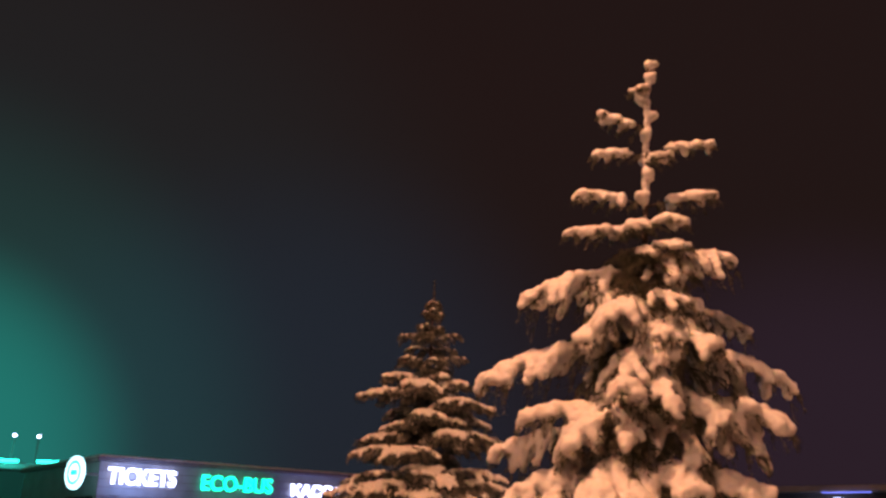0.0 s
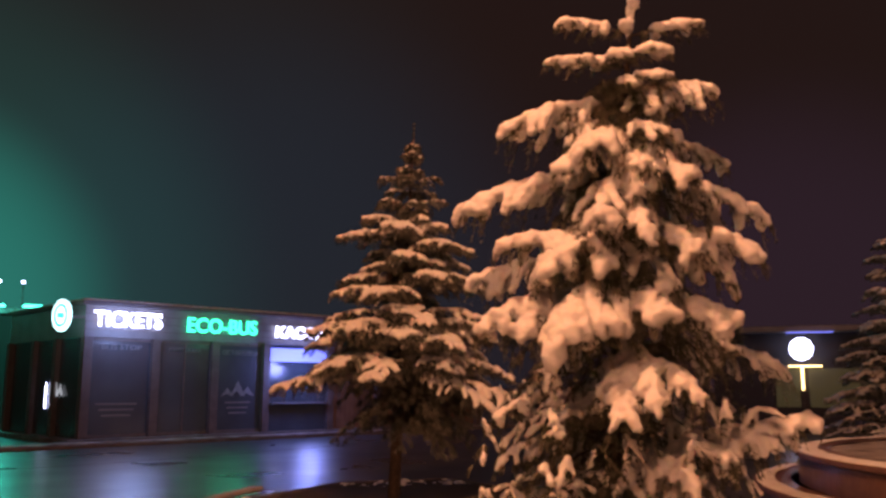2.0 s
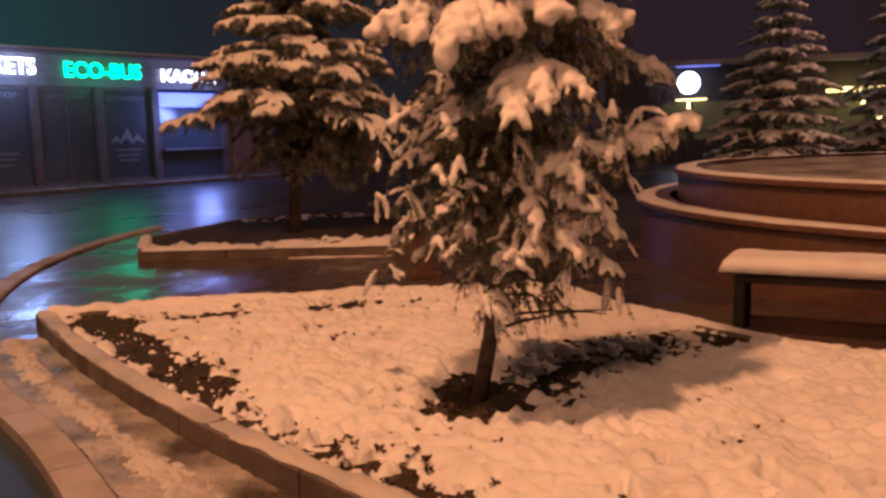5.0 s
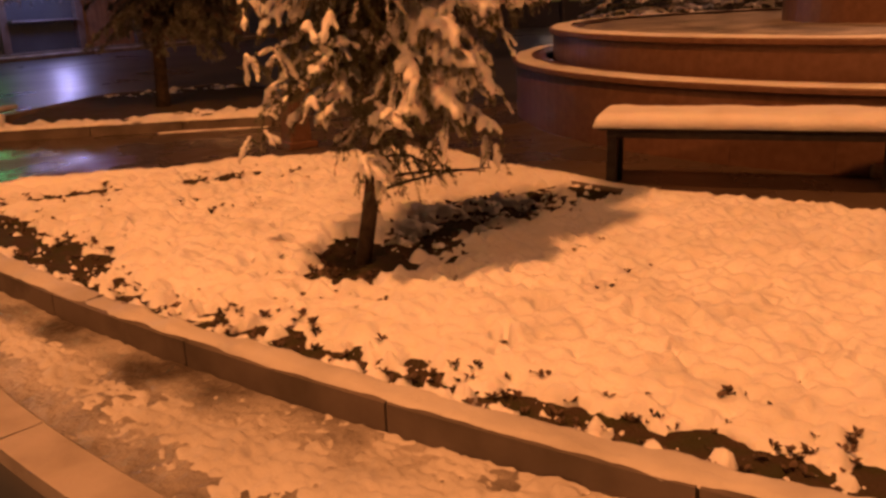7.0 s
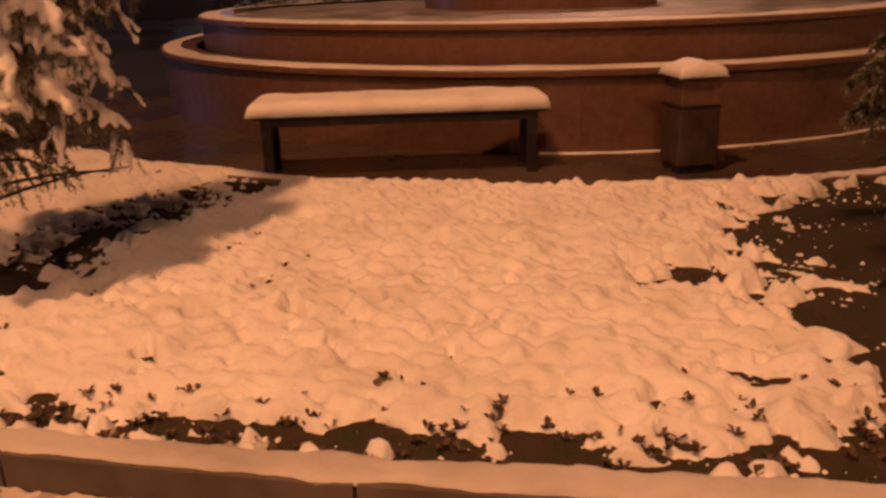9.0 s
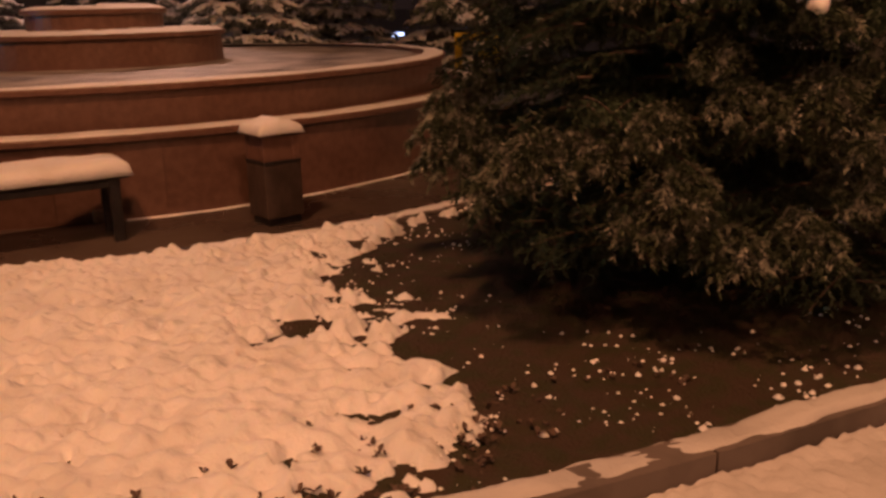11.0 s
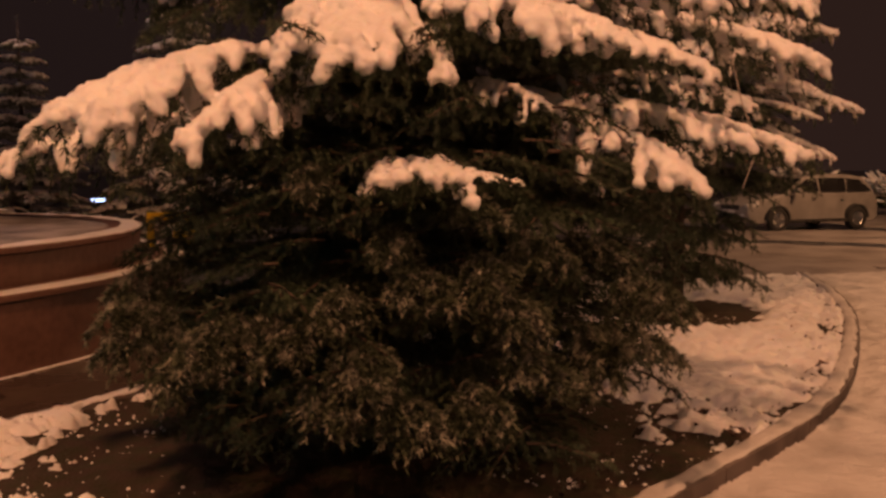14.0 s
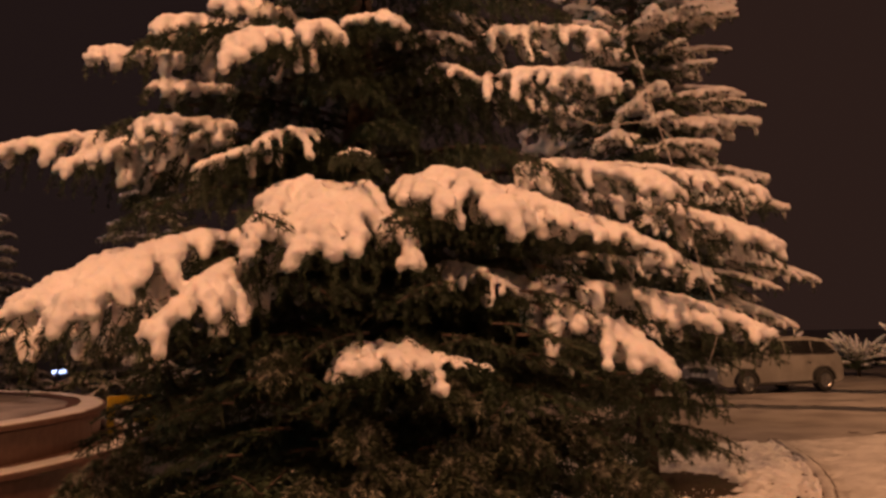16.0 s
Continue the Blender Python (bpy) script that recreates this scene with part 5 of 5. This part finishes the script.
# painted lane line on the wet road
ln = []
for i in range(60):
    u = i / 59
    ln.append(Vector((-10.0, 15.2, 0.004)) * (1 - u) ** 2 + Vector((-5.2, 18.8, 0.004)) * 2 * u * (1 - u) + Vector((-1.5, 25.0, 0.004)) * u * u)
lv, lf_ = [], []
for p in ln:
    lv += [p + Vector((0.04, -0.04, 0)), p + Vector((-0.04, 0.04, 0))]
lf_ = [(2 * i, 2 * i + 2, 2 * i + 3, 2 * i + 1) for i in range(59)]
tagged(part("lane_line", (lv, lf_), M_KERB), "thin pale lane line on the wet road", "road marking", kind="structure")


# ---------------------------------------------------------------- farther buildings
def far_hall(m):
    root = thing("neon_building", m, "far dark hall edged with green neon", "building")
    part("wall", box(30, 8, 4.6, pose(-9, 5, 0), 0.02), M_DARK, root)
    part("roof", box(30.6, 8.6, 0.25, pose(-9, 5, 4.6), 0.03), M_METAL, root)
    part("neon_tube", box(20.0, 0.09, 0.10, pose(-10.6, 0.60, 4.88), 0.02), M_NEON, root, "bright green neon tube")
    part("neon_tube", box(0.9, 0.09, 0.10, pose(0.55, 0.60, 4.90), 0.02), M_NEON, root, "bright green neon tube")
    for x in (-0.9, 0.05):
        pole = part("mast", box(0.07, 0.07, 1.2, pose(x, 1.5, 4.85)), M_IRON, root)
        part("lamp", lathe([(0.0, 0.0), (0.07, 0.02), (0.085, 0.08), (0.06, 0.13), (0.0, 0.14)], 12), M_LED_WHITE, pole, m=pose(x, 1.5, 6.0))
    return root


far_hall(pose(-17.0, 36.3, 0, 0, 0, 26))


def cafe(m):
    root = thing("cafe_building", m, "far dark low building with a round lit sign", "building")
    part("wall", box(22, 7, 3.5, pose(8, 4.2, 0), 0.02), M_DARK, root)
    part("roof", box(22.6, 8.2, 0.2, pose(8, 4.0, 3.5), 0.03), M_METAL, root)
    part("edge_light", box(1.5, 0.05, 0.035, pose(0.3, -0.15, 3.44), 0.004), M_LED_BLUE, root, "thin bluish light along the roof edge")
    part("round_sign", lathe([(0.0, -0.05), (0.37, -0.05), (0.39, -0.03), (0.39, 0.03), (0.37, 0.05), (0.0, 0.05)], 36), M_LED_WHITE, root, "round white lit sign",
         m=pose(0, 0.0, 2.90, 90, 0, 0))
    part("sign_arm", box(0.08, 0.7, 0.08, pose(0, 0.4, 2.86), 0.004), M_IRON, root)
    # beam and post head are no lamps: light falling there is put in as emission
    part("porch_beam", box(1.1, 0.12, 0.05, pose(0.1, 0.6, 2.30), 0.004), M_GLOW_WARM, root, "porch beam, warm light on it put in as glow")
    part("porch_post", box(0.09, 0.09, 1.5, pose(0.0, 0.6, 0), 0.004), M_IRON, root)
    part("glowing_post_head", box(0.09, 0.09, 0.8, pose(0.0, 0.6, 1.5), 0.004), M_GLOW_WARM, root, "post head, lamplight on it put in as glow")
    for i, x in enumerate((-0.5, 0.6, 1.4)):
        part("window", box(0.8, 0.06, 1.35, pose(x, 0.68, 0.9), 0.004), M_LED_YGREEN, root, "dim greenish window")
    part("canopy", box(2.0, 0.5, 0.16, pose(5.6, 0.3, 2.42), 0.03), M_GLOW_WARM, root, "bright warm canopy lamp")
    part("canopy", box(1.4, 0.3, 0.06, pose(3.4, 0.4, 2.42), 0.01), M_LED_YGREEN, root)
    for x, z in ((2.2, 2.05), (2.15, 1.5), (6.3, 1.45), (5.8, 1.9)):
        part("lamp", lathe([(0.0, 0.0), (0.08, 0.03), (0.10, 0.12), (0.06, 0.2), (0.0, 0.21)], 10), M_GLOW_WARM, root, m=pose(x, 0.56, z))
    for x in (3.2, 4.4, 5.4, 6.6):
        part("window", box(0.95, 0.06, 1.3, pose(x, 0.68, 0.8), 0.004), M_LED_YGREEN, root, "dim greenish window")
    return root


cafe(pose(13.05, 29.24, 0, 0, 0, -24))

# two cold lamps far beyond the basin
for x, y, z in ((30.6, 17.2, 0.55), (31.3, 16.0, 0.35)):
    fl = thing("far_lamp", pose(x, y, 0), "small cold white lamp on a dark post", "lamp", "far lamps")
    part("post", box(0.08, 0.08, z, None, 0.01), M_IRON, fl)
    part("head", box(0.9 if z < 0.5 else 0.35, 0.12, 0.14, pose(0, 0, z), 0.03), M_LED_COLD, fl, "white lit head")


# ---------------------------------------------------------------- snow on the far road, cut by dark wheel tracks
fv, ff = [], []
NX, NY = 130, 110
for i in range(NX + 1):
    for j in range(NY + 1):
        x, y = 11.0 + 24.0 * (i / NX) ** 1.2, 1.0 - 26.0 * j / NY
        d = (x - 12.0) * 0.93 + (y + 8.0) * -0.36          # metres along the view across the road
        d += 0.6 * fbm(x, y, 0.12, 2, 3.0)
        track = math.exp(-((d - 5.2) / 0.75) ** 2) + 0.8 * math.exp(-((d - 7.4) / 0.35) ** 2) + 1.1 * math.exp(-((d - 10.6) / 0.9) ** 2)
        z = 0.034 + 0.016 * fbm(x, y, 1.3, 3, 2.0) + 0.012 * fbm(x, y, 6.0, 2, 5.0) - 0.055 * track
        fv.append((x, y, z))
for i in range(NX):
    for j in range(NY):
        a = i * (NY + 1) + j
        ff.append((a, a + 1, a + NY + 2, a + NY + 1))
tagged(part("road_snow", (fv, ff), M_SNOW_ROAD, smooth=True), "trodden snow with dark wheel tracks on the far road", "snow", kind="stuff")


# ---------------------------------------------------------------- parked car
def car(m):
    root = thing("car", m, "pale family car parked across the snowy road", "car")
    # side outline, nose towards -x
    low = [(-2.30, 0.34), (-2.36, 0.52), (-2.33, 0.72), (-2.18, 0.84), (-1.30, 1.02), (-1.05, 1.06), (2.02, 1.06), (2.28, 0.98), (2.34, 0.62), (2.30, 0.34), (2.0, 0.24), (-2.1, 0.24)]
    cabin = [(-1.28, 1.0), (-0.42, 1.48), (0.10, 1.56), (1.30, 1.56), (1.78, 1.48), (2.24, 1.0)]

    def slab(outline, half, top_in, z0, z1):
        bm = bmesh.new()
        rings = []
        for side in (-1, 1):
            vs = []
            for x, z in outline:
                k = max(0.0, (z - z0) / (z1 - z0)) if z1 > z0 else 0
                nose = 0.16 * max(0.0, (abs(x) - 1.7) / 0.66) ** 2
                vs.append(bm.verts.new((x, side * (half - top_in * k - nose), z)))
            rings.append(vs)
            bm.faces.new(vs if side > 0 else vs[::-1])
        n = len(outline)
        for i in range(n):
            j = (i + 1) % n
            bm.faces.new((rings[0][i], rings[0][j], rings[1][j], rings[1][i]))
        bmesh.ops.recalc_face_normals(bm, faces=bm.faces[:])
        bmesh.ops.bevel(bm, geom=bm.edges[:], offset=0.05, segments=2, affect="EDGES", profile=0.6)
        return bm

    body = part("body", slab(low, 0.90, 0.06, 0.4, 1.06), M_CAR, root, "pale paint with road dirt", smooth=True)
    part("roof", slab(cabin, 0.84, 0.18, 1.0, 1.56), M_CAR, root, "pale roof", smooth=True)
    for s in (-1, 1):
        for name, q in (("window", [(-0.98, 1.10), (-0.36, 1.43), (0.02, 1.47), (0.02, 1.10)]), ("window", [(0.10, 1.10), (0.10, 1.475), (1.05, 1.475), (1.05, 1.10)]),
                        ("window", [(1.12, 1.10), (1.12, 1.47), (1.62, 1.42), (1.98, 1.10)])):
            verts, faces = [], []
            for x, z in q:
                y = s * (0.853 - 0.18 * (z - 1.0) / 0.56)
                verts += [(x, y, z), (x, y - s * 0.03, z)]
            n = len(q)
            faces = [tuple(range(0, 2 * n, 2)), tuple(range(2 * n - 1, 0, -2))] + [(2 * i, 2 * i + 1, (2 * i + 3) % (2 * n), (2 * i + 2) % (2 * n)) for i in range(n)]
            part(name, (verts, faces), M_CARGLASS, root, "dark side glass")
        part("mirror", box(0.14, 0.20, 0.13, pose(-0.86, s * 0.98, 1.08), 0.03), M_CAR, root)
        part("headlight", box(0.36, 0.30, 0.15, pose(-2.12, s * 0.62, 0.66, 0, -12, s * 18), 0.04), M_LENS, root, "clear glass lamp")
        part("fog_lamp", box(0.06, 0.16, 0.08, pose(-2.345, s * 0.52, 0.42), 0.02), M_LENS, root)
        part("sill", box(2.3, 0.05, 0.08, pose(0.05, s * 0.885, 0.26), 0.02), M_RUBBER, root)
        part("door_handle", box(0.16, 0.03, 0.03, pose(-0.12, s * 0.875, 0.94), 0.008), M_CAR, root)
        part("door_handle", box(0.16, 0.03, 0.03, pose(0.92, s * 0.875, 0.94), 0.008), M_CAR, root)
        for x in (-1.42, 1.42):
            w = part("wheel", lathe([(0.20, -0.10), (0.31, -0.11), (0.335, -0.07), (0.335, 0.07), (0.31, 0.11), (0.20, 0.10)], 28), M_RUBBER, root, "black tyre",
                     m=pose(x, s * 0.80, 0.335, 90, 0, 0), smooth=True)
            part("rim", lathe([(0.0, -0.05), (0.05, -0.06), (0.06, -0.04), (0.19, -0.075), (0.215, -0.10), (0.215, 0.10), (0.19, 0.075), (0.06, 0.04), (0.0, 0.05)], 24), M_RIM, w, "alloy rim")
            for k in range(5):
                part("spoke", box(0.15, 0.045, 0.20, pose(0, 0, 0, 0, 0, 72 * k) @ pose(0.125, 0, -0.10), 0.01), M_RIM, w)
            arch = lathe([(0.335, -0.06), (0.40, -0.06), (0.40, 0.125), (0.335, 0.125), (0.335, -0.06)], 20, 0, 180)
            part("wheel_arch", arch, M_RUBBER, root, m=pose(x, s * 0.80, 0.335, 90, 0, 0) if s < 0 else pose(x, s * 0.80, 0.335, 90, 0, 0) @ pose(0, 0, -0.065))
    # windscreen and grille
    q = [(-1.20, 1.07), (-0.46, 1.475)]
    wv = []
    for x, z in q:
        y = 0.80 - 0.18 * (z - 1.0) / 0.56
        wv += [(x - 0.02, -y, z), (x - 0.02, y, z), (x + 0.03, -y, z - 0.02), (x + 0.03, y, z - 0.02)]
    part("windscreen", (wv, [(0, 1, 5, 4), (2, 6, 7, 3), (0, 4, 6, 2), (1, 3, 7, 5), (4, 5, 7, 6), (0, 2, 3, 1)]), M_CARGLASS, root, "dark windscreen")
    part("grille", box(0.06, 0.75, 0.14, pose(-2.33, 0, 0.60), 0.02), M_RUBBER, root)
    part("bumper_intake", box(0.06, 1.0, 0.14, pose(-2.35, 0, 0.34), 0.03), M_RUBBER, root)
    part("plate", box(0.02, 0.52, 0.11, pose(-2.385, 0, 0.50), 0.004), M_LENS, root)
    part("roof_snow", box(1.2, 1.0, 0.03, pose(0.7, 0, 1.555), 0.014), M_SLUSH, root, "thin snow on the roof")
    return root


parked = car(pose(22.9, -7.22, 0, 0, 0, -64))
parked.scale = (0.90, 0.90, 0.90)

# ---------------------------------------------------------------- snowy shrubs behind the car
S = Spruce(71, 0.06, 0.016, 50, 0.5)
for i in range(60):
    a = S.rnd.uniform(0, 360)
    S.branch(Vector((0, 0, 0.15 + 0.4 * S.rnd.random())), a, S.rnd.uniform(0.7, 1.2), S.rnd.uniform(0.3, 1.4), 0.25, 0.4, 0.05, 0.4, 0.2)
SHRUB = S.build("shrub", pose(29.2, -12.3, 0), "round bare shrub covered with snow", M_NEEDLE, [Vector((0, 0, 0)), Vector((0.02, 0, 0.5))], [0.06, 0.03], 0.0, "shrubs behind the car")
SHRUB["category"] = "shrub"
for x, y, k, rz in ((26.6, -13.4, 1.2, 60), (28.5, -9.0, 1.1, 120)):
    c = copy_thing(SHRUB, pose(x, y, 0, 0, 0, rz))
    c.scale = (k, k, k)

# ---------------------------------------------------------------- light cable in the far spruce
for pts in (((8.75, -1.6, 4.6), (8.72, -1.78, 3.9), (8.66, -1.95, 3.25), (8.6, -2.05, 2.7), (8.62, -2.18, 2.2), (8.6, -2.35, 1.75), (8.55, -2.2, 1.35)),
            ((8.85, -0.7, 4.0), (8.72, -1.2, 3.75), (8.70, -1.75, 3.78), (8.62, -2.2, 3.35), (8.55, -2.55, 2.95), (8.6, -2.7, 2.4))):
    base = Vector((*TREE_D, 0.08))
    near = Vector((0.06, -0.04, 1.65))
    part("light_cable", tube([near + (Vector(p) - near) * 0.80 - base for p in pts], [0.005] * len(pts), 5), M_WIRE, D_TREE, "thin pale cable", smooth=True)

# ---------------------------------------------------------------- low plants and loose snow round the bare patch
rnd = random.Random(5)
lv, lf_, cv, cf = [], [], [], []


def bump_at(store_v, store_f, p, r, k=6):
    o = len(store_v)
    store_v.append((p.x, p.y, p.z + r * 0.8))
    for ring, (rr, zz) in enumerate(((0.7, 0.55), (1.0, 0.0))):
        for j in range(k):
            t = 2 * math.pi * (j + 0.5 * ring) / k
            w = rr * r * rnd.uniform(0.75, 1.2)
            store_v.append((p.x + w * math.cos(t), p.y + w * math.sin(t), p.z + r * zz - 0.004))
    for j in range(k):
        q = (j + 1) % k
        store_f.append((o, o + 1 + j, o + 1 + q))
        store_f.append((o + 1 + j, o + 1 + k + j, o + 1 + k + q, o + 1 + q))


def tuft(p, n, size):
    for _ in range(n):
        a, t = rnd.uniform(0, 2 * math.pi), rnd.uniform(0.3, 1.0)
        w = Vector((math.cos(a), math.sin(a), 0)) * size * t
        up = Vector((0, 0, size * rnd.uniform(0.25, 0.9)))
        s = Vector((-math.sin(a), math.cos(a), 0)) * size * 0.28
        o = len(lv)
        lv.extend([p, p + w * 0.5 + s + up * 0.8, p + w + up, p + w * 0.5 - s + up * 0.8])
        lf_.append((o, o + 1, o + 2, o + 3))


n = 0
while n < 5200:
    a = rnd.uniform(188, 276)
    r1 = r_bed(a) - 0.10
    r = rnd.uniform(R_BED_IN + 0.1, r1 - 0.03)
    p = polar(a, r)
    h = snow_height(p.x, p.y, r1 - r)
    if h > 0.03 or h < -0.09 and rnd.random() < 0.94:
        continue
    p.z = 0.105 + max(h, 0.0) - 0.004
    dc = math.hypot(p.x - TREE_C[0], p.y - TREE_C[1])
    if dc < 1.2:
        continue
    if rnd.random() < (0.50 if h > -0.04 else 0.30):
        bump_at(cv, cf, p, rnd.uniform(0.005, 0.014))
    elif h > -0.07 and (r1 - r < 0.65 or math.hypot(p.x - TREE_1[0], p.y - TREE_1[1]) < 1.6 or p.y > 5.4):
        tuft(p, rnd.randint(4, 8), rnd.uniform(0.015, 0.040))
    n += 1
n = 0
while n < 1100:
    a = rnd.uniform(224, 262)
    r1 = r_bed(a) - 0.10
    e = 0.02 + 0.75 * rnd.random() ** 1.6
    p = polar(a, r1 - e)
    n += 1
    if fbm(p.x, p.y, 3.5, 3, 41.0) < 0.02 or snow_height(p.x, p.y, e) > 0.01:
        continue
    p.z = 0.103
    bump_at(cv, cf, p, rnd.uniform(0.004, 0.009) * rnd.choice((1.0, 1.0, 1.4, 2.2)))
tagged(part("loose_snow", (cv, cf), M_SNOW_GROUND, smooth=True), "small loose lumps of snow on bare soil", "snow", kind="stuff")
tagged(part("ground_plants", (lv, lf_), M_PLANT), "low brown plants showing through the snow", "plants", kind="stuff")
